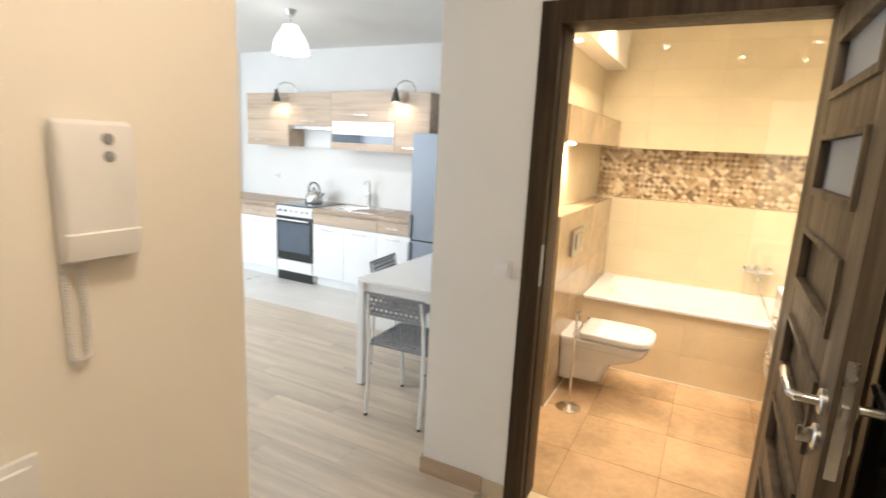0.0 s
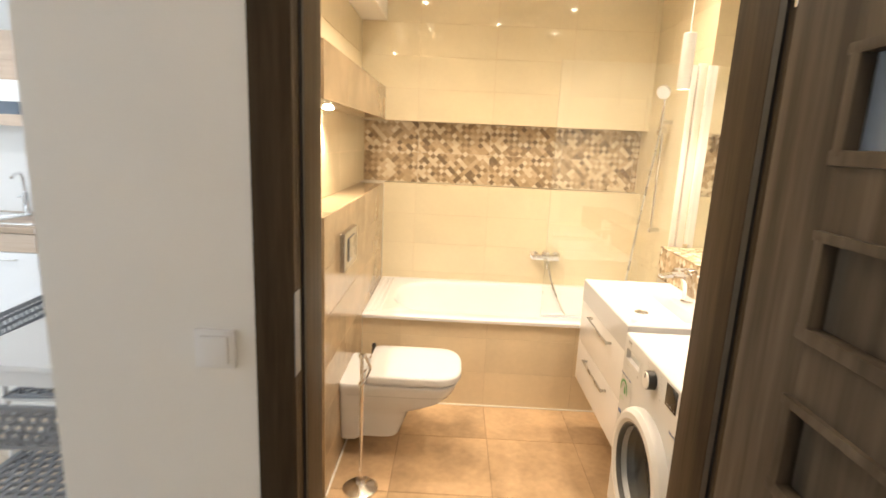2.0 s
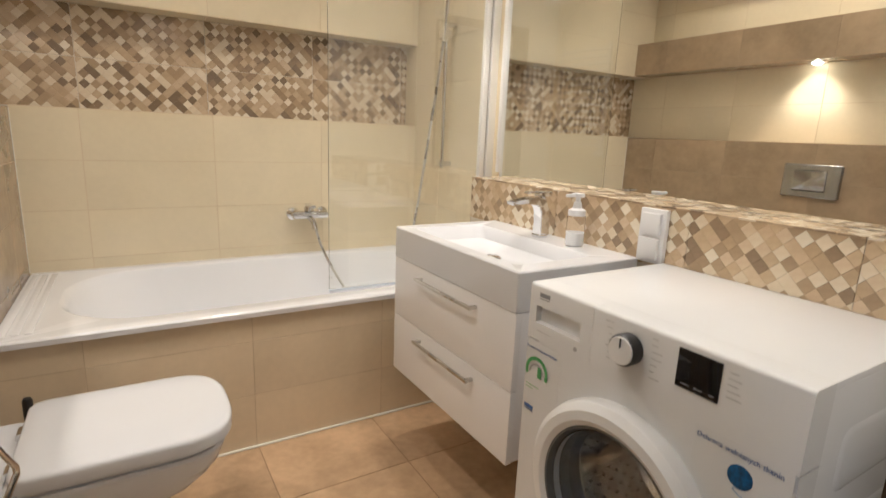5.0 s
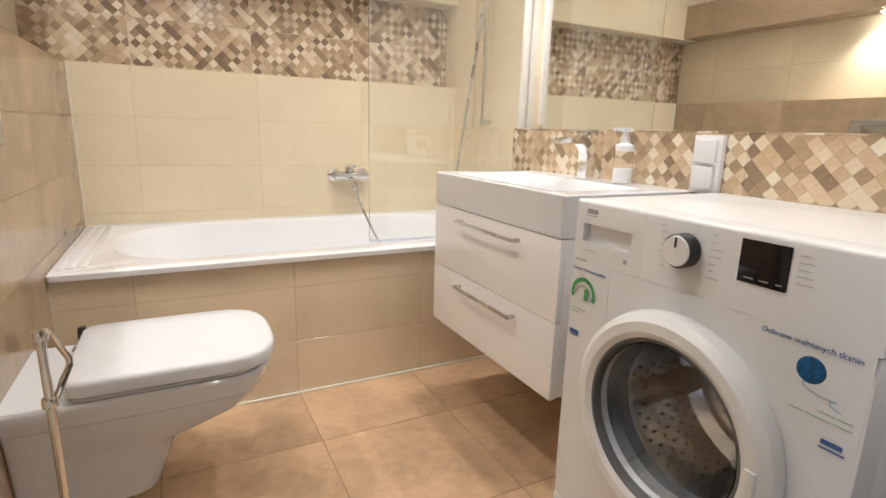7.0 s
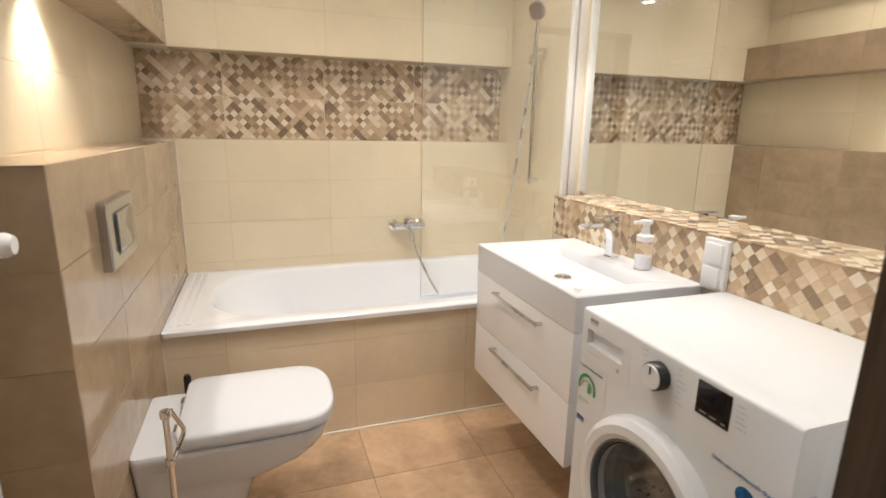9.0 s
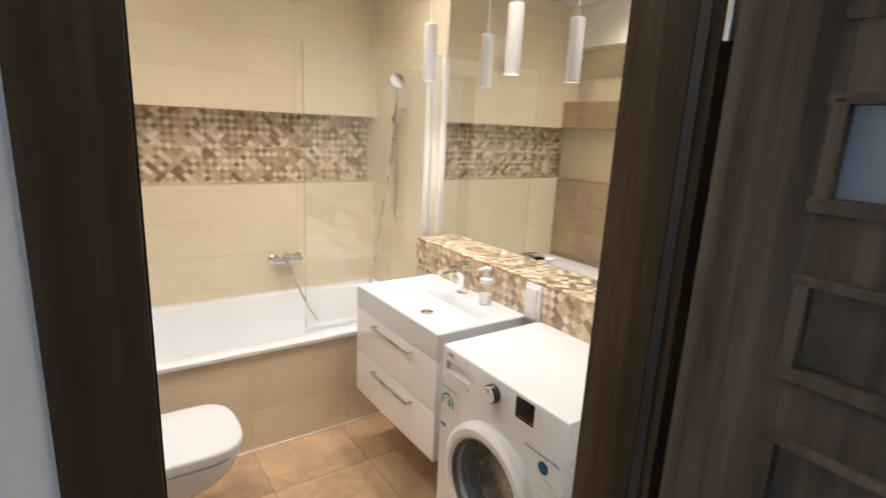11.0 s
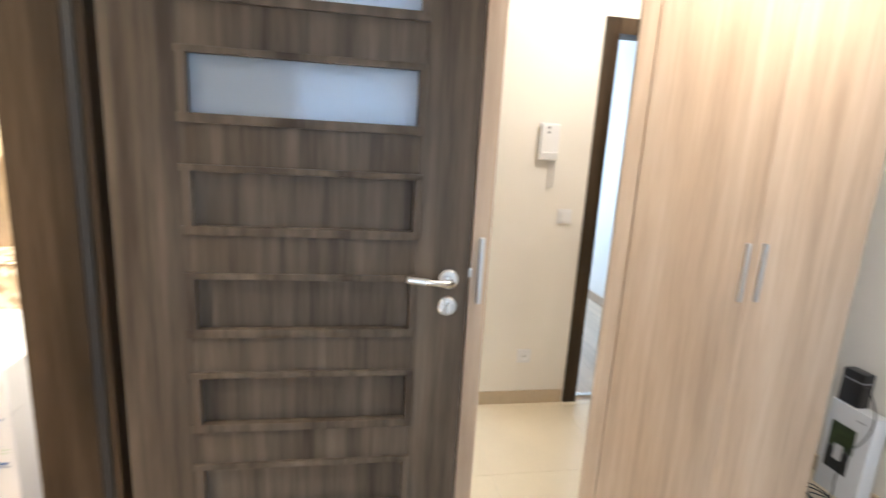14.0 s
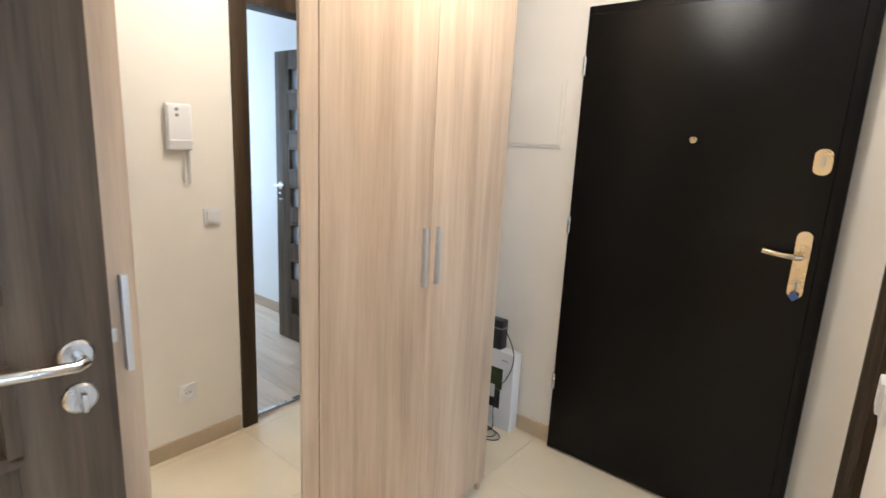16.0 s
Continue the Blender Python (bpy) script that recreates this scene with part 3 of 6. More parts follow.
def wall_socket_pair():
    t = thing("double_switch", "white double switch and socket on the mosaic", "switch", at=(1.195, 3.19, 0.92))
    part("plate", bm_box((1.180, 3.150, 0.845), (1.197, 3.235, 1.000), 0.004), WHITE_PLASTIC, t)
    part("rocker", bm_box((1.170, 3.162, 0.928), (1.182, 3.223, 0.988), 0.004), WHITE_PLASTIC, t)
    part("socket_cover", bm_box((1.168, 3.162, 0.857), (1.182, 3.223, 0.917), 0.004), WHITE_PLASTIC, t)
    return t


wall_socket_pair()


# ---- washing machine ----
def bm_text(text, size, m):
    cu = bpy.data.curves.new("writing", "FONT")
    cu.body, cu.size, cu.extrude, cu.resolution_u = text, size, 0.0003, 2
    ob = bpy.data.objects.new("writing", cu)
    me = bpy.data.meshes.new_from_object(ob)
    bpy.data.objects.remove(ob)
    bm = bmesh.new()
    bm.from_mesh(me)
    bpy.data.meshes.remove(me)
    bmesh.ops.transform(bm, matrix=m, verts=bm.verts[:])
    return bm


DARK_GLASS = material("black_display_glass", (0.008, 0.008, 0.009), 0.06, vary=0.05)
BLUE_PRINT = material("blue_print", (0.06, 0.13, 0.34), 0.5, vary=0.06, scale=60)
YARN = material("blue_yarn", (0.01, 0.10, 0.27), 0.8, vary=0.35, scale=120, bump=0.4, fine=300)
GREEN_PRINT = material("green_print", (0.09, 0.36, 0.12), 0.5, vary=0.05, scale=40)
PALE_GREEN = material("pale_green_print", (0.36, 0.52, 0.33), 0.5, vary=0.05, scale=40)
GREY_PRINT = material("grey_print", (0.42, 0.42, 0.44), 0.5, vary=0.05, scale=40)
STICKER = material("white_sticker_film", (0.75, 0.76, 0.775), 0.15, vary=0.01, scale=5)
DRUM = material("perforated_drum_steel", (0.90, 0.89, 0.87), 0.17, 1.0, vary=0.15, scale=12)
DARK_RUBBER = material("dark_grey_gasket", (0.12, 0.125, 0.13), 0.35, vary=0.08, scale=9)
SMOKE = clear_glass("smoked_porthole_glass", (0.94, 0.95, 0.96), 0.0, 1.45)
FX = 0.712  # front of the washing machine


def front(y, z, out=0.001):
    """Turns letters drawn in x and y to the machine's front."""
    return Matrix.Translation((FX - out, y, z)) @ Matrix(((0, 0, -1, 0), (-1, 0, 0, 0), (0, 1, 0, 0), (0, 0, 0, 1)))


def washing_machine():
    t = thing("washing_machine", "white front-loading washing machine with stickers", "washing machine", at=(0.95, 2.85, 0))
    y0, y1 = 2.552, 3.150
    cy, cz, R = 2.851, 0.459, 0.205
    # cabinet with a round hole in front
    bm = bmesh.new()
    n = 48
    ring = [bm.verts.new((FX, cy + R * math.cos(2 * math.pi * k / n), cz + R * math.sin(2 * math.pi * k / n))) for k in range(n)]
    deep = [bm.verts.new((FX + 0.06, v.co.y, v.co.z)) for v in ring]

    def to_edge(k):
        a = 2 * math.pi * k / n
        c, q = math.cos(a), math.sin(a)
        sc = min((y1 - cy) / c if c > 1e-6 else ((y0 - cy) / c if c < -1e-6 else 9), (0.7175 - cz) / q if q > 1e-6 else ((0.10 - cz) / q if q < -1e-6 else 9))
        return bm.verts.new((FX, cy + sc * c, cz + sc * q))
    outer = [to_edge(k) for k in range(n)]
    for k in range(n):
        j = (k + 1) % n
        bm.faces.new((ring[k], ring[j], outer[j], outer[k]))
        bm.faces.new((ring[k], deep[k], deep[j], ring[j]))
    part("front_panel", bm, WHITE_LACQUER, t)
    part("front_backing", bm_box((FX + 0.002, y0, 0.015), (FX + 0.06, cy - R, 0.715)), WHITE_LACQUER, t)
    part("front_backing", bm_box((FX + 0.002, cy + R, 0.015), (FX + 0.06, y1, 0.715)), WHITE_LACQUER, t)
    part("side_panel", bm_box((FX + 0.0603, y0, 0.015), (1.192, y0 + 0.012, 0.8385), 0.002), WHITE_LACQUER, t)
    part("side_panel", bm_box((FX + 0.0603, y1 - 0.012, 0.015), (1.192, y1, 0.8385), 0.002), WHITE_LACQUER, t)
    for z0, z1 in ((0.16, 0.34), (0.40, 0.58), (0.64, 0.76)):
        for face, out in ((y0, -1), (y1, 1)):
            part("pressed_panel", bm_loft([[(px, face + out * d, pz) for px, pz, _ in rounded(0.83 + g, 1.14 - g, z0 + g, z1 - g, 0.03, 0)] for d, g in ((-0.002, 0.0), (0.0012, 0.004), (0.003, 0.014))]), WHITE_LACQUER, t)
    part("back_panel", bm_box((1.18, y0 + 0.013, 0.015), (1.192, y1 - 0.013, 0.8385)), WHITE_LACQUER, t)
    part("base_plate", bm_box((FX + 0.062, y0 + 0.013, 0.015), (1.179, y1 - 0.013, 0.03)), WHITE_LACQUER, t)
    part("kick_panel", bm_box((FX - 0.001, y0, 0.018), (FX + 0.015, y1, 0.098), 0.003), WHITE_LACQUER, t)
    part("top", bm_box((FX + 0.0602, y0, 0.8387), (1.194, y1, 0.8515), 0.0006), WHITE_LACQUER, t)
    # control panel with a gap for the detergent drawer
    dy0, dy1, dz0, dz1 = 2.987, 3.127, 0.760, 0.801

    def panel_strip(ya, yb, z0):
        """A strip of the front panel from z0 up, its upper edge rounded off into the top."""
        edge = [(FX + 0.06, z0), (FX - 0.0005, z0), (FX - 0.0005, 0.8440), (FX + 0.0004, 0.8475), (FX + 0.0028, 0.8503), (FX + 0.0065, 0.8515), (FX + 0.06, 0.8515)]
        return bm_loft([[(px, yy, pz) for px, pz in edge] for yy in (ya, yb)])

    part("control_panel", panel_strip(y0, 2.9564, 0.7178), WHITE_LACQUER, t)
    bm = boxes([((FX - 0.0005, 2.957, 0.7178), (FX + 0.06, y1, dz0)), ((FX - 0.0005, 2.957, dz0), (FX + 0.06, dy0, dz1)), ((FX - 0.0005, dy1, dz0), (FX + 0.06, y1, dz1))])
    d = part("detergent_drawer", join(bm, panel_strip(2.957, y1, dz1)), WHITE_LACQUER, t)
    part("grip_recess", boxes([((FX + 0.016, dy0, dz0), (FX + 0.06, dy1, dz1))]), WHITE_PLASTIC, d, "finger recess")
    k = part("dial", bm_lathe([(0, 0), (0.031, 0), (0.031, -0.022), (0.029, -0.025), (0, -0.025)], 40, (FX - 0.002, 2.861, 0.796), "x"), BLACK, t, "black dial with a white face")
    part("dial_face", bm_lathe([(0, 0), (0.0275, 0), (0.0265, -0.003), (0, -0.003)], 40, (FX - 0.027, 2.861, 0.796), "x"), WHITE_PLASTIC, k)
    part("pointer", bm_box((FX - 0.032, 2.8597, 0.803), (FX - 0.029, 2.8623, 0.821)), BLACK, k)
    part("display", bm_box((FX - 0.0025, 2.683, 0.768), (FX + 0.001, 2.761, 0.838), 0.0015), DARK_GLASS, t, "black glass display")
    # porthole
    door = part("porthole_door", bm_lathe([(0.164, -0.004), (0.166, -0.034), (0.180, -0.043), (0.200, -0.042), (0.215, -0.030), (0.219, -0.012), (0.217, 0.002), (0.164, 0.002)], 64, (FX, cy, cz), "x"), WHITE_PLASTIC, t, "round white door rim")
    part("chrome_ring", bm_lathe([(0.157, -0.020), (0.163, -0.036), (0.168, -0.036), (0.168, -0.02)], 64, (FX, cy, cz), "x"), DARK_RUBBER, door, "dark inner ring")
    part("glass_bowl", bm_lathe([(0.162, -0.026), (0.159, -0.022), (0.138, 0.03), (0.108, 0.055), (0.0, 0.06), (0.0, 0.056), (0.106, 0.05), (0.134, 0.026), (0.155, -0.026)], 48, (FX, cy, cz), "x"), SMOKE, door, "smoked glass bowl").visible_shadow = False
    part("latch", bm_box((FX - 0.047, 2.655, 0.42), (FX - 0.03, 2.675, 0.49), 0.006), WHITE_PLASTIC, door)
    part("gasket", bm_lathe([(0.203, 0.012), (0.176, 0.010), (0.160, 0.03), (0.168, 0.07), (0.203, 0.07)], 48, (FX, cy, cz), "x"), DARK_RUBBER, t, "dark grey rubber gasket")
    wall = [(0.235 - 0.004 * (k % 2), 0.10 + 0.02 * k) for k in range(13)]
    drum = part("drum", bm_lathe([(0.165, 0.075), (0.225, 0.085)] + wall + [(0.205, 0.362), (0.19, 0.345), (0.15, 0.355), (0.11, 0.340), (0.07, 0.350), (0.04, 0.338), (0.0, 0.335), (0.0, 0.372), (0.24, 0.37), (0.24, 0.08), (0.165, 0.07)], 56, (FX, cy, cz), "x"), DRUM, t, "perforated steel drum")
    bm = bmesh.new()
    for i in range(45):
        for j in range(10):
            if (i % 15) in (0, 1):
                continue
            a = 2 * math.pi * (i + 0.5 * (j % 2)) / 45
            p = Vector((FX + 0.11 + 0.024 * j, cy + 0.2325 * math.cos(a), cz + 0.2325 * math.sin(a)))
            bm_tube(p + Vector((0, 0.003 * math.cos(a), 0.003 * math.sin(a))), p - Vector((0, 0.0035 * math.cos(a), 0.0035 * math.sin(a))), 0.0034, n=6, bm=bm)
    for ring, count in ((0.05, 10), (0.085, 18), (0.12, 24), (0.155, 30), (0.185, 36)):
        for i in range(count):
            a = 2 * math.pi * i / count
            p = Vector((FX + 0.347 + 0.03 * ring, cy + ring * math.cos(a), cz + ring * math.sin(a)))
            bm_tube(p, p - Vector((0.006, 0, 0)), 0.0032, n=6, bm=bm)
    holes = part("drum_holes", bm, BLACK, drum)
    holes["kind"] = "stuff"
    for k in range(3):
        a = radians(100 + 120 * k)
        c, q = math.cos(a), math.sin(a)
        prof = ((0.236, -0.036), (0.215, -0.026), (0.192, -0.014), (0.186, 0.0), (0.192, 0.014), (0.215, 0.026), (0.236, 0.036))
        bm = bm_loft([[(x, cy + (rr - s) * c - w * q, cz + (rr - s) * q + w * c) for rr, w in prof] for x, s in ((FX + 0.095, 0.012), (FX + 0.11, 0.0), (FX + 0.33, 0.0), (FX + 0.345, 0.012))])
        part("paddle", bm, DRUM, drum, "pressed steel paddle")
    # stickers and printing
    s1 = part("programme_sticker", bm_box((FX - 0.0006, 3.035, 0.580), (FX - 0.0002, 3.147, 0.712)), STICKER, t, "sticker with a green arc")
    bm = bmesh.new()
    for r0, r1 in ((0.029, 0.038),):
        pts_o = [(math.cos(radians(a)), math.sin(radians(a))) for a in range(-20, 201, 10)]
        vo = [bm.verts.new((FX - 0.0025, 3.108 - r1 * c, 0.640 + r1 * q)) for c, q in pts_o]
        vi = [bm.verts.new((FX - 0.0025, 3.108 - r0 * c, 0.640 + r0 * q)) for c, q in pts_o]
        for k in range(len(vo) - 1):
            bm.faces.new((vo[k], vo[k + 1], vi[k + 1], vi[k]))
    bm_box((FX - 0.003, 3.092, 0.628), (FX - 0.002, 3.104, 0.654), bm=bm)
    part("green_arc", bm, GREEN_PRINT, s1)
    bm = bmesh.new()
    pts_o = [(math.cos(radians(a)), math.sin(radians(a))) for a in range(0, 181, 12)]
    vo = [bm.verts.new((FX - 0.0025, 3.108 - 0.025 * c, 0.636 + 0.025 * q)) for c, q in pts_o]
    vi = [bm.verts.new((FX - 0.0025, 3.108 - 0.020 * c, 0.636 + 0.020 * q)) for c, q in pts_o]
    for k in range(len(vo) - 1):
        bm.faces.new((vo[k], vo[k + 1], vi[k + 1], vi[k]))
    part("grey_arc", bm, GREY_PRINT, s1)
    part("writing", bm_text("Program Codzienne Szybkie", 0.0088, front(3.146, 0.694, 0.0025)), BLUE_PRINT, s1, smooth=False)
    bm = bmesh.new()
    for z, w in ((0.600, 0.045), (0.592, 0.025)):
        bm_box((FX - 0.0012, 3.143 - w, z), (FX - 0.0006, 3.143, z + 0.0024), bm=bm)
    part("small_print", bm, PALE_GREEN, s1)
    bm = bmesh.new()
    bm_box((FX - 0.002, 3.112, 0.540), (FX - 0.001, 3.142, 0.549), bm=bm)
    bm_box((FX - 0.002, 3.112, 0.5355), (FX - 0.001, 3.142, 0.5375), bm=bm)
    part("blue_mark", bm, BLUE_PRINT, t)
    bm = bmesh.new()
    bm_box((FX - 0.0012, 3.085, 0.824), (FX - 0.0004, 3.118, 0.834), bm=bm)
    bm_box((FX - 0.0012, 3.085, 0.819), (FX - 0.0004, 3.118, 0.8205), bm=bm)
    part("maker_mark", bm, GREY, t)
    s2 = part("wool_sticker", bm_box((FX - 0.0006, 2.556, 0.552), (FX - 0.0002, 2.712, 0.718)), STICKER, t, "sticker with a ball of blue yarn")
    part("writing", bm_text("Ochrona wełnianych tkanin", 0.0126, front(2.708, 0.701, 0.0025)), BLUE_PRINT, s2, smooth=False)
    part("yarn_ball", bm_lathe([(0, -0.0016), (0.012, -0.0015), (0.018, -0.0011), (0.0205, 0.0), (0, 0.0)], 28, (FX - 0.0006, 2.630, 0.667), "x"), YARN, s2)
    tail = [(FX - 0.001, 2.634 - 0.056 * k / 40 + 0.012 * math.sin(k / 40 * 9.0), 0.645 - 0.021 * k / 40 + 0.003 * math.cos(k / 40 * 9.0)) for k in range(41)]
    part("yarn_tail", bm_path(tail, 0.0007, 5), material("pale_blue_yarn", (0.25, 0.38, 0.58), 0.8), s2)
    bm = bmesh.new()
    for z, ya, yb in ((0.611, 2.566, 2.586), (0.611, 2.589, 2.612), (0.601, 2.566, 2.590), (0.601, 2.593, 2.628), (0.601, 2.631, 2.652)):
        bm_box((FX - 0.0012, ya, z), (FX - 0.0006, yb, z + 0.0018), bm=bm)
    part("small_print", bm, PALE_GREEN, s2)
    bm = bmesh.new()
    bm_box((FX - 0.003, 2.572, 0.568), (FX - 0.002, 2.600, 0.575), bm=bm)
    bm_box((FX - 0.003, 2.568, 0.561), (FX - 0.002, 2.602, 0.563), bm=bm)
    part("blue_mark", bm, BLUE_PRINT, s2)
    rnd = random.Random(4)
    bm = bmesh.new()
    for k in range(7):
        for y, side in ((2.905, 1), (2.815, -1)):
            w = rnd.uniform(0.010, 0.026)
            z, ya = 0.757 + 0.0125 * k, y if side > 0 else y - w
            for q in range(rnd.randint(2, 3)):
                piece = w / 3.4
                bm_box((FX - 0.0011, ya + q * w / 3, z), (FX - 0.0004, ya + q * w / 3 + piece, z + 0.0013), bm=bm)
    for k in range(5):
        w = rnd.uniform(0.014, 0.030)
        bm_box((FX - 0.0011, 2.672 - w, 0.786 + 0.0105 * k), (FX - 0.0004, 2.672, 0.7873 + 0.0105 * k), bm=bm)
    bm_box((FX - 0.0011, 3.075, 0.741), (FX - 0.0004, 3.12, 0.7422), bm=bm)
    part("panel_print", bm, GREY_PRINT, t, smooth=False)["kind"] = "stuff"
    part("drawer_mark", bm_lathe([(0, 0), (0.0055, 0), (0.005, -0.0008), (0, -0.0008)], 16, (FX - 0.0005, 2.998, 0.740), "x"), GREY_PRINT, d, "printed drop mark")
    bm = bmesh.new()
    for ya, w in ((2.742, 0.016), (2.718, 0.015), (2.694, 0.009)):
        bm_box((FX - 0.0032, ya - w / 2, 0.776), (FX - 0.0024, ya + w / 2, 0.7775), bm=bm)
    part("display_print", bm, GREY_PRINT, t)
    for y in (y0 + 0.05, y1 - 0.05):
        for x in (0.77, 1.14):
            part("foot", bm_tube((x, y, 0), (x, y, 0.02), 0.02, n=12), BLACK, t)
    return t


washing_machine()

# ---- mirror and lamps of the bathroom ----
wall_mirror = thing("wall_mirror", "large frameless mirror over the mosaic ledge", "mirror", at=(1.33, 3.25, 1.02))
part("glass", boxes([((1.328, YBI + 0.02, 1.0105), (1.339, 4.105, 2.40))]), MIRROR, wall_mirror, smooth=False)


def pendant(x, y):
    t = thing("pendant_lamp", "slim white cylinder pendant lamp, lit", "lamp", "pendants over the washbasin", at=(x, y, 1.83))
    part("cylinder", bm_lathe([(0.026, 1.836), (0.030, 1.832), (0.031, 1.836), (0.031, 2.094), (0.028, 2.098), (0.0, 2.098), (0.0, 2.06), (0.026, 2.06)], 32, (x, y, 0)), PENDANT_WHITE, t)
    part("bulb", bm_lathe([(0, 1.862), (0.025, 1.862), (0.025, 1.868), (0, 1.868)], 24, (x, y, 0)), LIT, t, "lit bulb")
    part("cord", bm_tube((x, y, 2.09), (x, y, CEIL - 0.01), 0.003, n=8), WHITE_PLASTIC, t)
    part("ceiling_rose", bm_lathe([(0, CEIL - 0.03), (0.04, CEIL - 0.03), (0.045, CEIL - 0.002), (0, CEIL - 0.002)], 24, (x, y, 0)), WHITE_PLASTIC, t)


PENDANT_WHITE = material("satin_white_metal", (0.70, 0.69, 0.68), 0.4, vary=0.02, scale=5)
for y in (4.00, 3.39):
    pendant(1.15, y)


def spotlight(x, y, z):
    t = thing("spotlight", "round recessed spotlight, lit", "spotlight", "recessed spotlights", at=(x, y, z))
    part("ring", bm_lathe([(0.026, z - 0.003), (0.040, z - 0.004), (0.043, z - 0.001), (0.043, z), (0.028, z)], 28, (x, y, 0)), STEEL, t)
    part("lens", bm_lathe([(0, z - 0.014), (0.012, z - 0.0125), (0.022, z - 0.008), (0.027, z - 0.001), (0, z - 0.001)], 24, (x, y, 0)), LIT, t, "lit lens")


for x, y in SPOTS:
    spotlight(x, y, CEIL)
spotlight(-0.578, 3.79, 1.66)
spotlight(-0.555, 3.62, 2.29)


def towel_radiator():
    t = thing("towel_radiator", "white ladder towel radiator with a thermostat head", "radiator", at=(-0.56, 2.86, 1.1))
    for y in (2.60, 3.12):
        part("post", bm_tube((-0.545, y, 1.10), (-0.545, y, 1.95), 0.017, n=16, bevel=0.004), WHITE_LACQUER, t)
    for k in range(15):
        z = 1.158 + 0.0525 * k
        pts = [(-0.530 + 0.055 * math.sin(math.pi * q / 14), 2.575 + 0.57 * q / 14, z) for q in range(15)]
        part("rung", bm_path(pts, 0.0115, 10), WHITE_LACQUER, t)
    for z in (1.25, 1.80):
        for y in (2.62, 3.10):
            part("bracket", bm_tube((BX0, y, z), (-0.545, y, z), 0.010, n=10), WHITE_LACQUER, t)
    v = part("valve", bm_tube((-0.545, 3.12, 1.095), (-0.545, 3.12, 1.12), 0.016, n=14), CHROME, t)
    head = bm_lathe([(0, 0.0), (0.019, 0.0), (0.023, 0.01), (0.022, 0.075), (0.016, 0.086), (0, 0.086)], 18, (-0.568, 3.12, 1.092), "x")
    part("thermostat_head", head, WHITE_PLASTIC, v, "white thermostat head")
    part("pipe", bm_tube((-0.585, 3.13, 0.0), (-0.585, 3.13, 1.095), 0.012, n=12), WHITE_LACQUER, t)
    return t


towel_radiator()


# ---- doorways and door leaves ----
def casing(name, lo, hi, top, axis, face, back, label):
    """A dark wooden door lining: two jambs, a head and flat architraves on the hall side."""
    t = thing(name, label, "door frame", kind="structure", at=(0, 0, 0))

    def place(a0, a1, b0, b1, z0, z1):
        return ((a0, b0, z0), (a1, b1, z1)) if axis == "x" else ((b0, a0, z0), (b1, a1, z1))
    w, out = 0.080, 0.016
    near = face - out if back > face else face + out
    lo_f, hi_f = min(near, face), max(near, face)
    far0, far1 = min(face, back), max(face, back)
    part("jamb", bm_box(*place(lo - 0.022, lo, far0, far1, 0, top), 0.002), DARK_WOOD, t)
    part("jamb", bm_box(*place(hi, hi + 0.022, far0, far1, 0, top), 0.002), DARK_WOOD, t)
    part("head", bm_box(*place(lo - 0.022, hi + 0.022, far0, far1, top, top + 0.022), 0.002), DARK_WOOD, t)
    part("architrave", bm_box(*place(lo - w, lo, lo_f, hi_f, 0, top + w), 0.003), DARK_WOOD, t)
    part("architrave", bm_box(*place(hi, hi + w, lo_f, hi_f, 0, top + w), 0.003), DARK_WOOD, t)
    part("architrave", bm_box(*place(lo, hi, lo_f, hi_f, top, top + w), 0.003), DARK_WOOD, t)
    return t


frame_1 = casing("door_frame_1", JL, JR, DOOR_H - 0.005, "x", YB, YBI + 0.004, "dark brown wooden frame of the bathroom doorway")
RUBBER = material("black_seal", (0.012, 0.012, 0.012), 0.6, vary=0.1, scale=20)
part("seal", boxes([((JL - 0.001, YB + 0.030, 0), (JL + 0.006, YB + 0.042, DOOR_H - 0.005)), ((JR - 0.006, YB + 0.004, 0), (JR + 0.001, YB + 0.026, DOOR_H - 0.005))]), RUBBER, frame_1, "black rubber seal")
part("strike_plate", boxes([((JL - 0.001, YB - 0.017, 1.05), (JL + 0.0012, YB + 0.016, 1.225))], 0.001), GREY, frame_1, "dull grey strike plate")
part("stop", boxes([((JL - 0.001, YB + 0.045, 0), (JL + 0.006, YBI, DOOR_H - 0.005)), ((JR - 0.006, YB + 0.028, 0), (JR + 0.001, YBI, DOOR_H - 0.005))], 0.002), DARK_WOOD, frame_1)
casing("door_frame_2", -0.465, 0.295, 2.092, "y", XW, XW - 0.13, "dark brown wooden frame of the side room doorway")

LEAF_WOOD = wood("grey_brown_oak_laminate", (0.044, 0.032, 0.022), (0.088, 0.068, 0.049), (0.138, 0.108, 0.078), 0.42, specular=0.12)


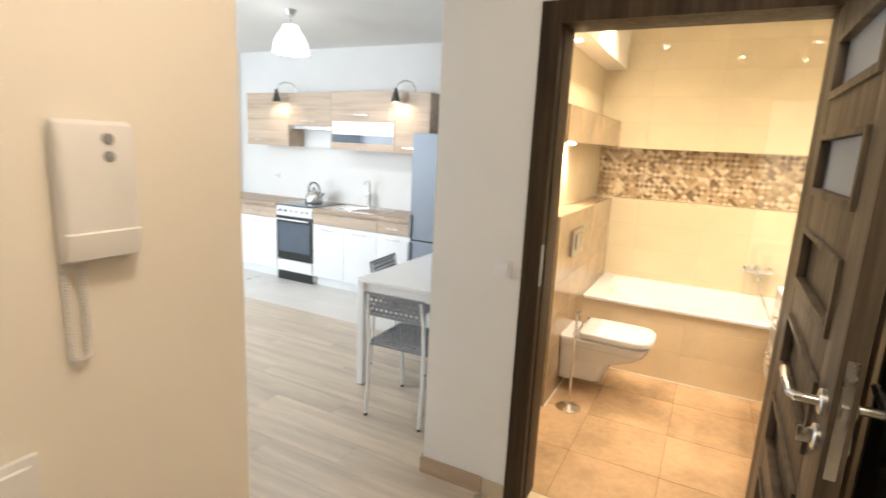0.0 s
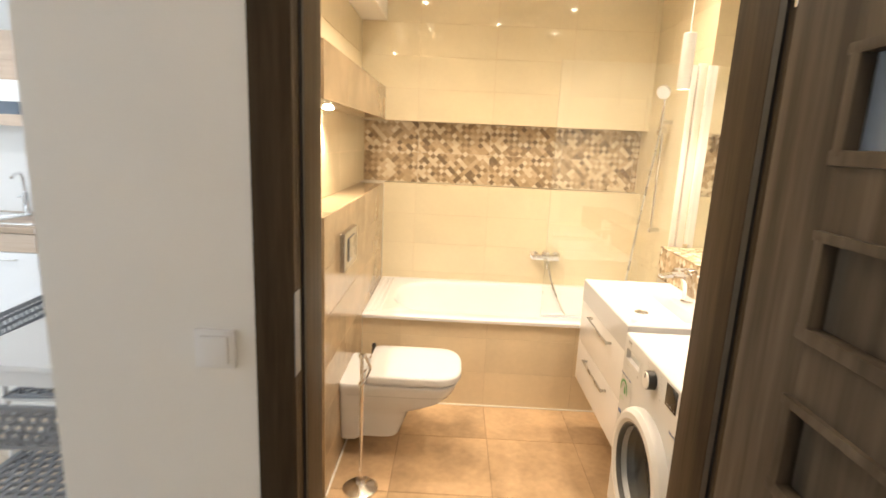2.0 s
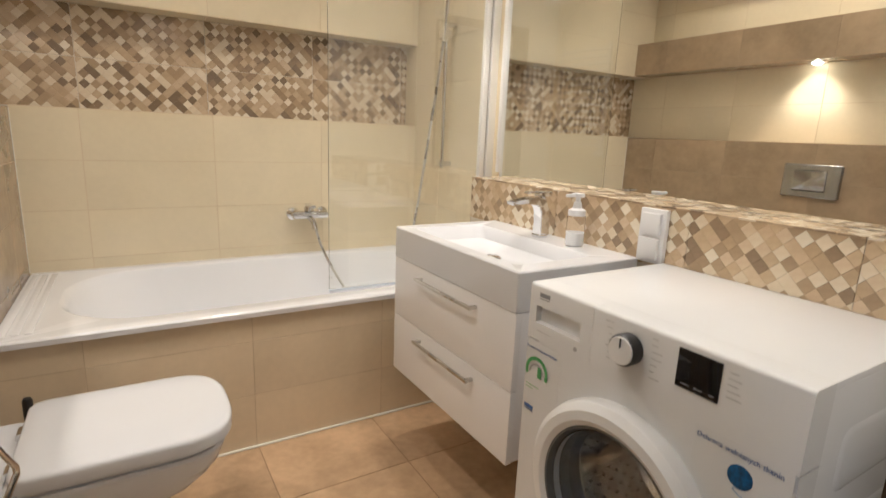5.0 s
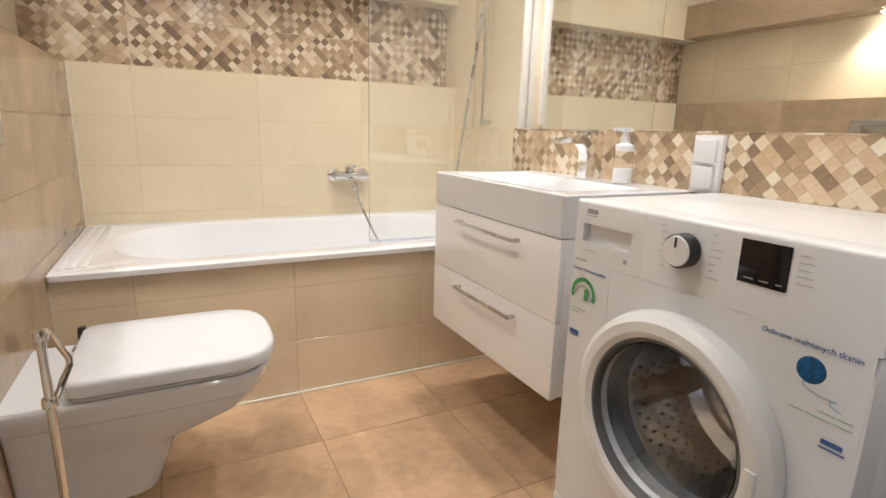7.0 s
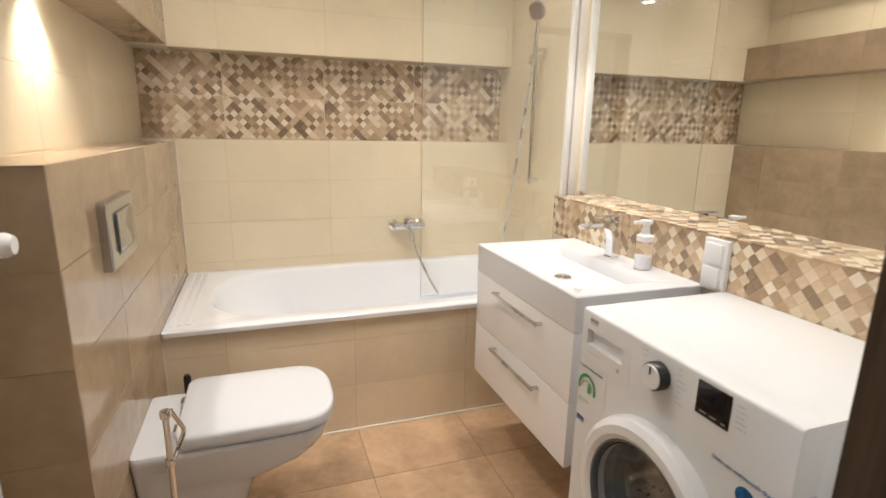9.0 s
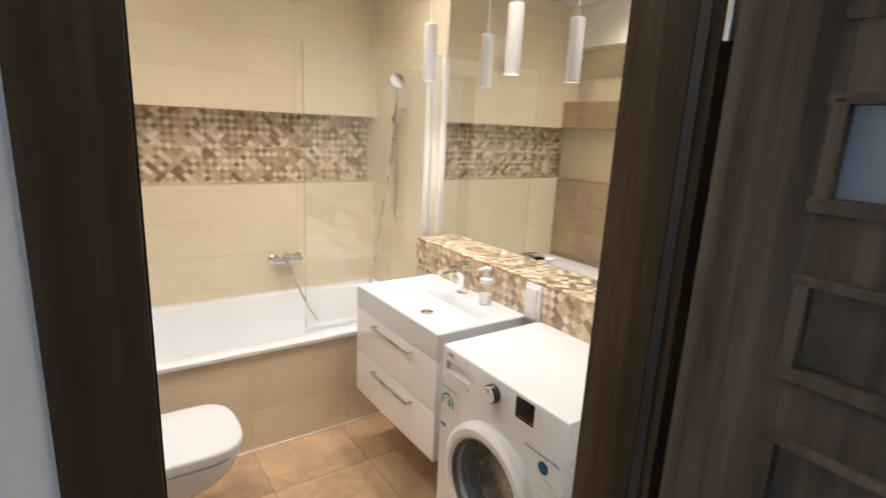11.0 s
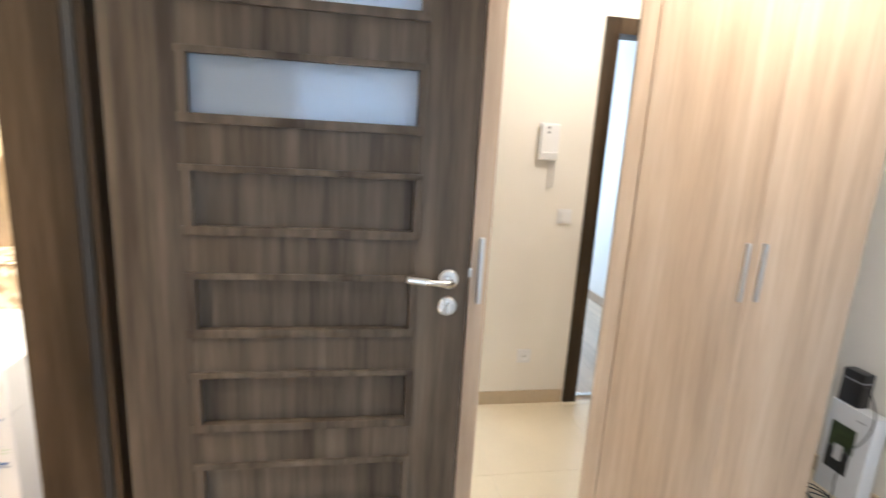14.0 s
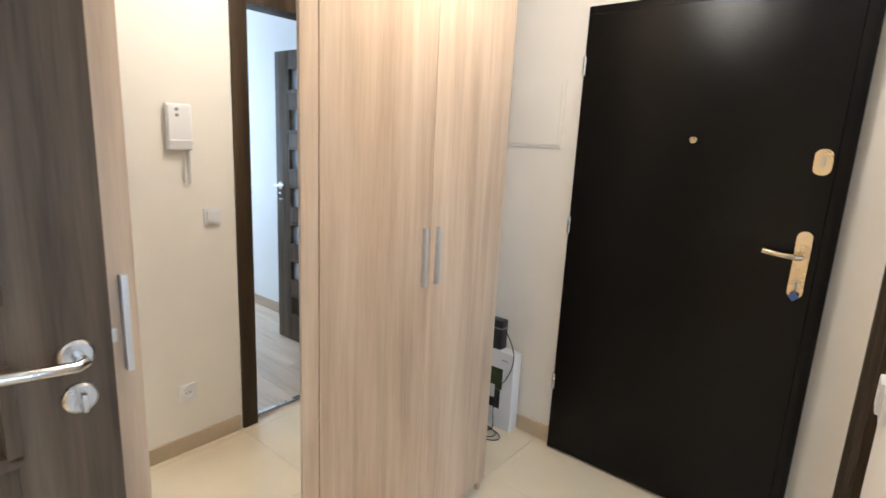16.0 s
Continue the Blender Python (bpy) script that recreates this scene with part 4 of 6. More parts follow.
def leaf_door(name, label, glazed, w=0.84, a=0.165, b=0.684):
    """A panelled leaf w wide, its panels from a to b, hinge at the origin, running along -y, thickness towards +x."""
    t = thing(name, label, "door", kind="structure")
    h, th = 2.058, 0.04
    zs = [0.2145 + 0.2643 * k for k in range(7)]
    ph = 0.139
    part("stile", bm_box((0, -a, 0.012), (th, 0, h), 0.003), LEAF_WOOD, t)
    part("stile", bm_box((0, -w, 0.012), (th, -b, h), 0.003), LEAF_WOOD, t)
    edges = [0.012] + [z for q in zs for z in (q, q + ph)] + [h]
    for z0, z1 in zip(edges[0::2], edges[1::2]):
        part("rail", bm_box((0, -b, z0), (th, -a, z1), 0.001), LEAF_WOOD, t)
    for k, z in enumerate(zs):
        bm = bmesh.new()
        for x0, x1 in ((-0.009, 0.016), (th - 0.016, th + 0.009)):
            for lo, hi in (((x0, -b - 0.008, z - 0.008), (x1, -b + 0.012, z + ph + 0.008)), ((x0, -a - 0.012, z - 0.008), (x1, -a + 0.008, z + ph + 0.008)), ((x0, -b - 0.008, z - 0.018), (x1, -a + 0.014, z + 0.004)), ((x0, -b - 0.008, z + ph - 0.004), (x1, -a + 0.014, z + ph + 0.012))):
                bm_box(lo, hi, 0.003, bm=bm)
        part("moulding", bm, LEAF_WOOD, t)
        if k in glazed:
            part("pane", bm_box((0.016, -b + 0.004, z + 0.002), (0.022, -a - 0.004, z + ph)), FROSTED, t, "frosted glass", smooth=False)
        else:
            part("panel", bm_box((0.017, -b + 0.004, z + 0.002), (0.023, -a - 0.004, z + ph)), LEAF_WOOD, t)
    for side in (-1, 1):
        x = 0 if side < 0 else th
        y, z = 0.055 - w, 1.151
        hd = part("handle", bm_path([(x + side * 0.006, y, z), (x + side * 0.05, y, z), (x + side * 0.058, y + 0.012, z + 0.001), (x + side * 0.060, y + 0.06, z + 0.006), (x + side * 0.060, y + 0.115, z + 0.012)], 0.0095, 12), STEEL, t, "satin steel lever")
        part("rosette", bm_lathe([(0, 0), (0.026, 0), (0.026, side * 0.008), (0.022, side * 0.011), (0, side * 0.011)], 28, (x, y, z), "x"), STEEL, hd)
        rs = part("lock_rosette", bm_lathe([(0, 0), (0.026, 0), (0.026, side * 0.008), (0.022, side * 0.011), (0, side * 0.011)], 28, (x, y, z - 0.075), "x"), STEEL, t)
        if side < 0:
            part("thumb_turn", bm_box((x - 0.035, y - 0.004, z - 0.091), (x - 0.010, y + 0.004, z - 0.059), 0.003), STEEL, rs)
    part("lock_plate", bm_box((0.010, -w - 0.002, 1.02), (0.030, -w + 0.002, 1.26), 0.001), STEEL, t, "steel lock plate")
    part("latch", bm_box((0.014, -w - 0.012, 1.150), (0.026, -w, 1.175), 0.003), STEEL, t)
    for z in (0.25, 1.82):
        part("hinge", bm_tube((0.016, 0.020, z - 0.045), (0.016, 0.020, z + 0.045), 0.008, n=12), CHROME, t)
    return t


d1 = leaf_door("door_1", "grey-brown panelled bathroom door standing open, two frosted panes", (5, 6), 0.866, 0.168, 0.721)
d1.matrix_basis = pose(0.580, 2.211, 0, 0, 0, -0.8)
d2 = leaf_door("door_2", "grey-brown panelled side room door with frosted panes, open", (1, 2, 3, 4, 5, 6))
d2.matrix_basis = pose(-0.60, -0.50, 0, 0, 0, -92)


# ---- entrance door ----
def entrance_door():
    t = thing("door_3", "black entrance door, closed, with brass-coloured fittings", "door", kind="structure", at=(0.2, YE, 0))
    x0, x1, y = -0.268, 0.665, -0.600
    BRASS = material("pale_brass", (0.72, 0.62, 0.44), 0.28, 1.0, vary=0.06, scale=10)
    part("frame", boxes([((x1 + 0.004, YE - 0.10, 0), (0.70, y - 0.012, 2.12)), ((-0.312, YE - 0.10, 0), (x0 - 0.004, y - 0.012, 2.12)), ((x0 - 0.004, YE - 0.10, 2.062), (x1 + 0.004, y - 0.012, 2.12))], 0.004), BLACK_DOOR, t)
    part("leaf", bm_box((x0, YE - 0.02, 0.012), (x1 + 0.03, y, 2.085), 0.006, 3), BLACK_DOOR, t)
    part("overlap", bm_box((x0 - 0.03, y - 0.030, 0.012), (x0 + 0.01, y - 0.008, 2.085), 0.004), BLACK_DOOR, t)
    part("threshold", bm_box((-0.30, YE - 0.10, 0), (0.70, y - 0.03, 0.014), 0.003), BLACK_DOOR, t)
    p = part("escutcheon", bm_loft([[(px, yy, pz) for px, pz, _ in rounded(-0.244, -0.196, 1.02, 1.265, 0.022, 0)] for yy in (y, y + 0.008, y + 0.010)]), BRASS, t, "long brass plate")
    part("handle", bm_path([(-0.220, y + 0.008, 1.175), (-0.220, y + 0.05, 1.175), (-0.207, y + 0.058, 1.176), (-0.150, y + 0.060, 1.180), (-0.105, y + 0.058, 1.186)], 0.010, 12), BRASS, p)
    part("cylinder", bm_tube((-0.220, y + 0.008, 1.075), (-0.220, y + 0.018, 1.075), 0.014, n=18), STEEL, p)
    part("key", bm_box((-0.2215, y + 0.016, 1.052), (-0.2185, y + 0.034, 1.084), 0.001), STEEL, p, "steel key in the lock")
    tag = bm_box((-0.013, -0.002, -0.013), (0.013, 0.002, 0.013), 0.002)
    bmesh.ops.transform(tag, matrix=pose(-0.220, y + 0.028, 1.030, 0, 45, 0), verts=tag.verts[:])
    part("key_tag", tag, BLUE_PRINT, p, "dark blue key tag")
    part("key_ring", bm_path([(-0.220 + 0.006 * math.cos(a), y + 0.028, 1.052 + 0.008 * math.sin(a)) for a in [2 * math.pi * q / 12 for q in range(13)]], 0.001, 6), STEEL, p)
    for z in (1.245, 1.125):
        part("screw", bm_lathe([(0, 0), (0.004, 0), (0.003, 0.0015), (0, 0.002)], 10, (-0.220, y + 0.010, z), "y"), STEEL, p)
    u = part("upper_lock", bm_loft([[(px, yy, pz) for px, pz, _ in rounded(-0.257, -0.203, 1.465, 1.555, 0.024, 0)] for yy in (y, y + 0.009, y + 0.011)]), BRASS, t, "oval brass lock cover")
    part("keyhole_cover", bm_box((-0.236, y + 0.010, 1.495), (-0.224, y + 0.015, 1.53), 0.003), STEEL, u)
    part("peephole", bm_lathe([(0, 0), (0.014, 0), (0.013, 0.006), (0, 0.007)], 20, (0.20, y, 1.57), "y"), BRASS, t)
    for z in (0.37, 1.16, 1.87):
        part("hinge", bm_tube((0.694, y - 0.004, z - 0.04), (0.694, y - 0.004, z + 0.04), 0.009, n=14), STEEL, t)
    return t


entrance_door()


# ---- wardrobe ----
def wardrobe():
    t = thing("wardrobe", "tall pale oak wardrobe with two mirror doors", "wardrobe", at=(1.05, 0.9, 0))
    xf, xb, ya, yb, top = 0.755, 1.34, -0.095, 1.86, 2.50
    part("carcass", boxes([((xf, ya, 0), (xb, ya + 0.018, top)), ((xf, yb - 0.018, 0), (xb, yb, top)), ((xf, ya, top - 0.018), (xb, yb, top)), ((xf, ya, 0.06), (xb, yb, 0.078)), ((xb - 0.01, ya, 0), (xb, yb, top)), ((xf, 0.783, 0), (xb, 0.801, top))], 0.0008), OAK, t)
    part("plinth", bm_box((xf + 0.015, ya + 0.02, 0), (xf + 0.03, yb - 0.02, 0.06)), OAK_FLAT, t)
    for y0, y1, yh in ((-0.093, 0.337, 0.306), (0.3385, 0.790, 0.370)):
        d = part("door", bm_box((0.735, y0, 0.065), (0.753, y1, top - 0.003), 0.0015), OAK, t)
        part("handle", boxes([((0.718, yh - 0.006, 1.035), (0.736, yh + 0.006, 1.235))], 0.003), ALU, d, "slim satin aluminium handle")
    for y0, y1 in ((0.794, 1.300), (1.304, 1.855)):
        d = part("mirror_door", boxes([((0.735, y0, 0.065), (0.753, y0 + 0.055, top - 0.003)), ((0.735, y1 - 0.055, 0.065), (0.753, y1, top - 0.003)), ((0.735, y0 + 0.05, 0.065), (0.753, y1 - 0.05, 0.115)), ((0.735, y0 + 0.05, top - 0.053), (0.753, y1 - 0.05, top - 0.003))], 0.0015), OAK, t, "oak framed mirror door")
        part("mirror_pane", boxes([((0.741, y0 + 0.05, 0.115), (0.748, y1 - 0.05, top - 0.053))]), MIRROR, d, "mirror glass", smooth=False)
        part("handle", boxes([((0.716, y1 - 0.035 if y0 < 1 else y0 + 0.022, 1.030), (0.736, y1 - 0.022 if y0 < 1 else y0 + 0.035, 1.232))], 0.003), ALU, d, "slim satin aluminium handle")
    return t


wardrobe()


# ---- hall wall fittings ----
def intercom():
    t = thing("intercom", "white wall intercom handset with a coiled cord", "intercom", at=(XW, 0.64, 1.49))
    part("base", bm_box((XW, 0.584, 1.434), (XW + 0.016, 0.670, 1.614), 0.004, 2), WHITE_PLASTIC, t)
    cover = [(1.428, 0.030), (1.432, 0.040), (1.455, 0.046), (1.468, 0.047), (1.470, 0.043), (1.53, 0.044), (1.60, 0.042), (1.614, 0.038), (1.620, 0.026)]
    bm = bm_loft([[(XW + px, py, z) for px, py, _ in rounded(0.013, d, 0.577, 0.680, 0.009, 0)] for z, d in cover])
    part("handset", bm, WHITE_PLASTIC, t)
    for z in (1.570, 1.594):
        part("button", bm_lathe([(0, 0), (0.008, 0), (0.007, 0.003), (0, 0.004)], 20, (XW + 0.042, 0.640, z + 0.002), "x"), GREY, t, "round grey button")
    pts = []
    for k in range(560):
        a = k / 559
        side, along = (-1, a / 0.45) if a < 0.45 else ((1, (1 - a) / 0.45) if a > 0.55 else (0, 1))
        bend = math.pi * (a - 0.45) / 0.10
        y = 0.595 + 0.011 * (side if side else -math.cos(bend))
        z = 1.434 - 0.142 * min(along, 1) - (0.010 * math.sin(bend) if not side else 0)
        w = 2 * math.pi * 70 * a
        pts.append((XW + 0.014 + 0.0038 * math.cos(w), y + 0.0038 * math.sin(w), z))
    part("cord", bm_path(pts, 0.0013, 5), WHITE_PLASTIC, t, "coiled white cord")
    return t


intercom()


def light_switch(at, facing, label, socket=False):
    """A square white wall plate; facing: the degrees of its outward side."""
    t = thing("wall_socket" if socket else "light_switch", label, "socket" if socket else "switch", at=at, turn=facing)
    t.matrix_basis = pose(0, 0, 0)
    BASE[t.name] = Matrix.Identity(4)
    part("plate", bm_box((-0.041, -0.010, -0.041), (0.041, 0.0, 0.041), 0.004), WHITE_PLASTIC, t)
    if socket:
        part("well", bm_lathe([(0.0, -0.012), (0.019, -0.012), (0.021, -0.016), (0.024, -0.016), (0.024, -0.008), (0, -0.008)], 24, (0, 0, 0), "y"), WHITE_PLASTIC, t)
        part("pin", bm_tube((0, -0.012, 0.011), (0, -0.022, 0.011), 0.0025, n=8), STEEL, t)
        for x in (-0.009, 0.009):
            part("hole", bm_tube((x, -0.0125, 0), (x, -0.0135, 0), 0.003, n=8), BLACK, t)
    else:
        part("rocker", bm_box((-0.029, -0.017, -0.029), (0.029, -0.008, 0.029), 0.004), WHITE_PLASTIC, t)
    t.matrix_basis = pose(*at, 0, 0, facing)
    return t


light_switch((-0.437, YB, 1.097), 0, "white light switch beside the bathroom door")
light_switch((XW, 0.49, 1.125), 90, "white light switch on the hall wall")
light_switch((XW, 0.645, 0.30), 90, "white wall socket near the hall floor", True)


def fuse_box():
    t = thing("fuse_box", "white flush fuse box with a plain cover", "fuse box", at=(0.95, YE, 1.65))
    part("frame", bm_box((0.80, YE - 0.01, 1.51), (1.10, YE + 0.007, 1.83), 0.002), CREAM_PAINT, t)
    part("cover", bm_box((0.815, YE + 0.006, 1.525), (1.085, YE + 0.012, 1.815), 0.003), CREAM_PAINT, t)
    return t


fuse_box()


def router_stack():
    b = thing("cardboard_box", "white product box with dark pictures on it", "box", at=(1.01, -0.61, 0))
    part("carton", bm_box((0.908, -0.645, 0.0), (1.115, -0.570, 0.440), 0.003), WHITE_LACQUER, b)
    part("picture", bm_box((0.972, -0.571, 0.225), (1.09, -0.5685, 0.345)), material("dark_green_print", (0.04, 0.06, 0.015), 0.35, vary=0.3, scale=25), b, "green picture")
    part("picture", bm_box((0.980, -0.571, 0.115), (1.09, -0.5685, 0.222)), BLACK, b, "black picture")
    part("label_patch", bm_box((1.015, -0.5705, 0.17), (1.055, -0.5675, 0.245), 0.001), STICKER, b, "white label with small print")
    bars = boxes([((0.945, -0.571, 0.392), (0.985, -0.5685, 0.400))])
    part("print", bars, GREY_PRINT, b)
    r = thing("router", "black upright router on a white box", "router", at=(1.06, -0.61, 0.44))
    part("body", bm_box((1.005, -0.640, 0.440), (1.105, -0.582, 0.600), 0.006), BLACK, r)
    part("stripe", bm_box((1.003, -0.642, 0.555), (1.107, -0.580, 0.561)), GREY, r)
    c = thing("cable", "black cable hanging to the floor", "cable", at=(0.95, -0.55, 0))
    pts = [(1.005, -0.60, 0.545), (0.965, -0.575, 0.545), (0.912, -0.560, 0.47), (0.908, -0.556, 0.39), (0.945, -0.560, 0.30), (0.985, -0.562, 0.24), (1.01, -0.560, 0.10), (0.99, -0.53, 0.012)]
    for k in range(30):
        a = 2 * math.pi * k / 14
        pts.append((0.96 + 0.07 * math.cos(a) + 0.002 * k, -0.47 + 0.045 * math.sin(a), 0.008 + 0.0006 * k))
    smooth_pts = []
    for i in range(len(pts) - 1):
        p0, p1, p2, p3 = (Vector(pts[max(0, min(len(pts) - 1, i + j))]) for j in (-1, 0, 1, 2))
        for q in range(4):
            u = q / 4
            smooth_pts.append(0.5 * ((2 * p1) + (p2 - p0) * u + (2 * p0 - 5 * p1 + 4 * p2 - p3) * u * u + (3 * p1 - p0 - 3 * p2 + p3) * u ** 3))
    part("wire", bm_path(smooth_pts, 0.003, 6), BLACK, c)


router_stack()


# ---- kitchen ----
WHITE_FRONT = material("white_kitchen_front", (0.80, 0.80, 0.80), 0.30, vary=0.012, scale=4)
WORKTOP = wood("oak_worktop", (0.30, 0.215, 0.15), (0.42, 0.31, 0.22), (0.51, 0.40, 0.30), 0.40, 0)
SILVER = material("silver_fridge_paint", (0.24, 0.27, 0.315), 0.45, 0.15, vary=0.03, scale=6)
# The oven's bluish window reflection is put into the base colour.
OVEN_GLASS = material("dark_glass_reflection_tint", (0.09, 0.115, 0.15), 0.08, vary=0.05)
SHADE_GLOW = material("white_opal_shade", (0.90, 0.90, 0.88), 0.4, vary=0.005, emit=1.6)
YF, YWALL = 4.515, 5.12


def bar_handle(x0, x1, y, z, parent):
    bm = bm_box((x0, y - 0.030, z - 0.005), (x1, y - 0.022, z + 0.005), 0.002)
    for x in (x0 + 0.01, x1 - 0.01):
        bm_box((x - 0.005, y - 0.024, z - 0.004), (x + 0.005, y + 0.001, z + 0.004), bm=bm)
    part("handle", bm, STEEL, parent, "slim steel bar handle")


def base_unit(x0, x1, label, drawers, doors):
    t = thing("base_cabinet", label, "cabinet", "kitchen base cabinets", at=((x0 + x1) / 2, 4.8, 0))
    part("body", bm_box((x0 + 0.002, YF + 0.02, 0.10), (x1 - 0.002, YWALL, 0.818)), WHITE_FRONT, t)
    part("plinth", bm_box((x0, YF + 0.06, 0), (x1, YF + 0.075, 0.10)), WHITE_FRONT, t)
    for a, b, grip in drawers:
        d = part("drawer", bm_box((a + 0.002, YF, 0.695), (b - 0.002, YF + 0.018, 0.815), 0.0015), OAK_FLAT, t, "pale oak front")
        if grip:
            bar_handle((a + b) / 2 - 0.08, (a + b) / 2 + 0.08, YF, 0.755, d)
    for a, b in doors:
        d = part("door", bm_box((a + 0.002, YF, 0.105), (b - 0.002, YF + 0.018, 0.690), 0.0015), WHITE_FRONT, t)
        bar_handle((a + b) / 2 - 0.08, (a + b) / 2 + 0.08, YF, 0.645, d)
    return t


base_unit(-4.66, -4.04, "white base cabinet with a pale oak drawer", [(-4.66, -4.04, True)], [(-4.66, -4.04)])
base_unit(-3.50, -2.66, "white sink cabinet with two doors and an oak strip", [(-3.50, -2.66, False)], [(-3.50, -3.08), (-3.08, -2.66)])
base_unit(-2.66, -2.26, "white base cabinet with a pale oak drawer beside the fridge", [(-2.66, -2.26, True)], [(-2.66, -2.26)])

top = thing("worktop", "pale oak kitchen worktop with a breakfast end", "worktop", at=(-3.9, 4.8, 0.82))
part("slab", boxes([((-5.60, 4.50, 0.822), (-4.035, YWALL, 0.862)), ((-3.505, 4.50, 0.822), (-2.255, YWALL, 0.862)), ((-4.035, 5.07, 0.822), (-3.505, YWALL, 0.862))], 0.003), WORKTOP, top)


def cooker():
    t = thing("cooker", "white freestanding cooker with a dark glass oven door", "cooker", at=(-3.77, 4.8, 0))
    x0, x1 = -4.030, -3.512
    part("body", bm_box((x0, YF + 0.02, 0.02), (x1, 5.06, 0.855), 0.003), WHITE_FRONT, t)
    part("control_panel", bm_box((x0, YF - 0.006, 0.745), (x1, YF + 0.022, 0.850), 0.004), WHITE_FRONT, t)
    for k in range(6):
        x = x0 + 0.06 + 0.08 * k
        part("knob", bm_lathe([(0, 0), (0.017, 0), (0.015, -0.022), (0, -0.022)], 18, (x, YF - 0.006, 0.80), "y"), GREY if k in (0, 1) else STEEL, t)
    d = part("oven_door", bm_box((x0 + 0.004, YF - 0.004, 0.24), (x1 - 0.004, YF + 0.02, 0.735), 0.004), BLACK, t)
    part("window", bm_box((x0 + 0.03, YF - 0.007, 0.33), (x1 - 0.03, YF - 0.003, 0.665)), OVEN_GLASS, d, "dark oven glass, bluish reflection put into its colour")
    part("handle", bm_tube((x0 + 0.03, YF - 0.04, 0.705), (x1 - 0.03, YF - 0.04, 0.705), 0.009, n=12), WHITE_FRONT, d)
    part("drawer", bm_box((x0 + 0.004, YF - 0.004, 0.105), (x1 - 0.004, YF + 0.02, 0.232), 0.003), WHITE_FRONT, t)
    part("plinth", bm_box((x0 + 0.004, YF + 0.0, 0.0), (x1 - 0.004, YF + 0.02, 0.098)), BLACK, t)
    hob = part("hob", bm_box((x0, YF - 0.004, 0.855), (x1, 5.06, 0.868), 0.003), OVEN_GLASS, t, "black glass hob")
    for x, y, r in ((-3.90, 4.66, 0.09), (-3.64, 4.66, 0.075), (-3.90, 4.92, 0.075), (-3.64, 4.92, 0.09)):
        part("ring", bm_lathe([(r - 0.004, 0.868), (r, 0.868), (r, 0.8688), (r - 0.004, 0.8688)], 36, (x, y, 0)), GREY, hob)
    return t


cooker()


def kettle():
    c = (-3.79, 4.86, 0.869)
    t = thing("kettle", "brushed steel stovetop kettle with a black handle", "kettle", at=c)
    part("body", bm_lathe([(0, 0), (0.098, 0), (0.105, 0.012), (0.102, 0.05), (0.085, 0.105), (0.055, 0.135), (0.05, 0.14), (0.048, 0.146), (0.02, 0.152), (0, 0.152)], 36, c), STEEL, t)
    part("knob", bm_lathe([(0, 0.15), (0.010, 0.15), (0.016, 0.165), (0.012, 0.178), (0, 0.18)], 16, c), BLACK, t)
    part("spout", bm_path([(c[0] + 0.08, c[1], c[2] + 0.07), (c[0] + 0.12, c[1], c[2] + 0.10), (c[0] + 0.145, c[1], c[2] + 0.125)], 0.016, 12), STEEL, t)
    part("handle", bm_path([(c[0] + 0.085 * math.cos(a), c[1], c[2] + 0.13 + 0.105 * math.sin(a)) for a in [radians(-10 + 200 * k / 16) for k in range(17)]], 0.009, 10), BLACK, t)
    return t


kettle()


def kitchen_sink():
    t = thing("kitchen_sink", "stainless steel inset sink with a drainer", "sink", at=(-3.0, 4.8, 0.86))
    loops = [rounded(-3.44, -2.72, 4.59, 5.02, 0.03, 0.862), rounded(-3.44, -2.72, 4.59, 5.02, 0.03, 0.867), rounded(-3.05, -2.75, 4.63, 4.98, 0.05, 0.867), rounded(-3.04, -2.76, 4.64, 4.97, 0.05, 0.84), rounded(-3.02, -2.78, 4.66, 4.95, 0.05, 0.72)]
    part("bowl", bm_loft(loops, cap_low=False), STEEL, t)
    for k in range(6):
        part("drainer_rib", bm_box((-3.40, 4.66 + 0.055 * k, 0.866), (-3.10, 4.672 + 0.055 * k, 0.869), 0.001), STEEL, t)
    f = thing("kitchen_tap", "tall chrome kitchen tap", "tap", at=(-3.13, 5.03, 0.862))
    part("column", bm_tube((-3.13, 5.04, 0.862), (-3.13, 5.04, 1.02), 0.022, n=18, bevel=0.003), CHROME, f)
    part("spout", bm_path([(-3.13, 5.04, 1.01), (-3.13, 5.035, 1.13), (-3.125, 5.01, 1.165), (-3.10, 4.93, 1.16), (-3.085, 4.88, 1.14)], 0.011, 12), CHROME, f)
    part("lever", bm_box((-3.185, 5.03, 0.98), (-3.13, 5.05, 0.995), 0.004), CHROME, f)


kitchen_sink()


def fridge():
    t = thing("fridge", "silver-grey fridge freezer with dark handles", "fridge", at=(-1.94, 4.8, 0))
    part("body", bm_box((-2.235, 4.53, 0.03), (-1.65, YWALL, 1.70), 0.006), SILVER, t)
    for z0, z1, h0, h1 in ((0.05, 0.68, 0.45, 0.66), (0.69, 1.70, 0.71, 0.93)):
        d = part("door", bm_box((-2.237, 4.46, z0), (-1.648, 4.526, z1), 0.010, 3), SILVER, t)
        part("handle", bm_box((-2.242, 4.435, h0), (-2.215, 4.47, h1), 0.006), GREY, d, "dark grey handle")
    part("plinth", bm_box((-2.23, 4.55, 0), (-1.655, 5.0, 0.03)), BLACK, t)
    return t


fridge()


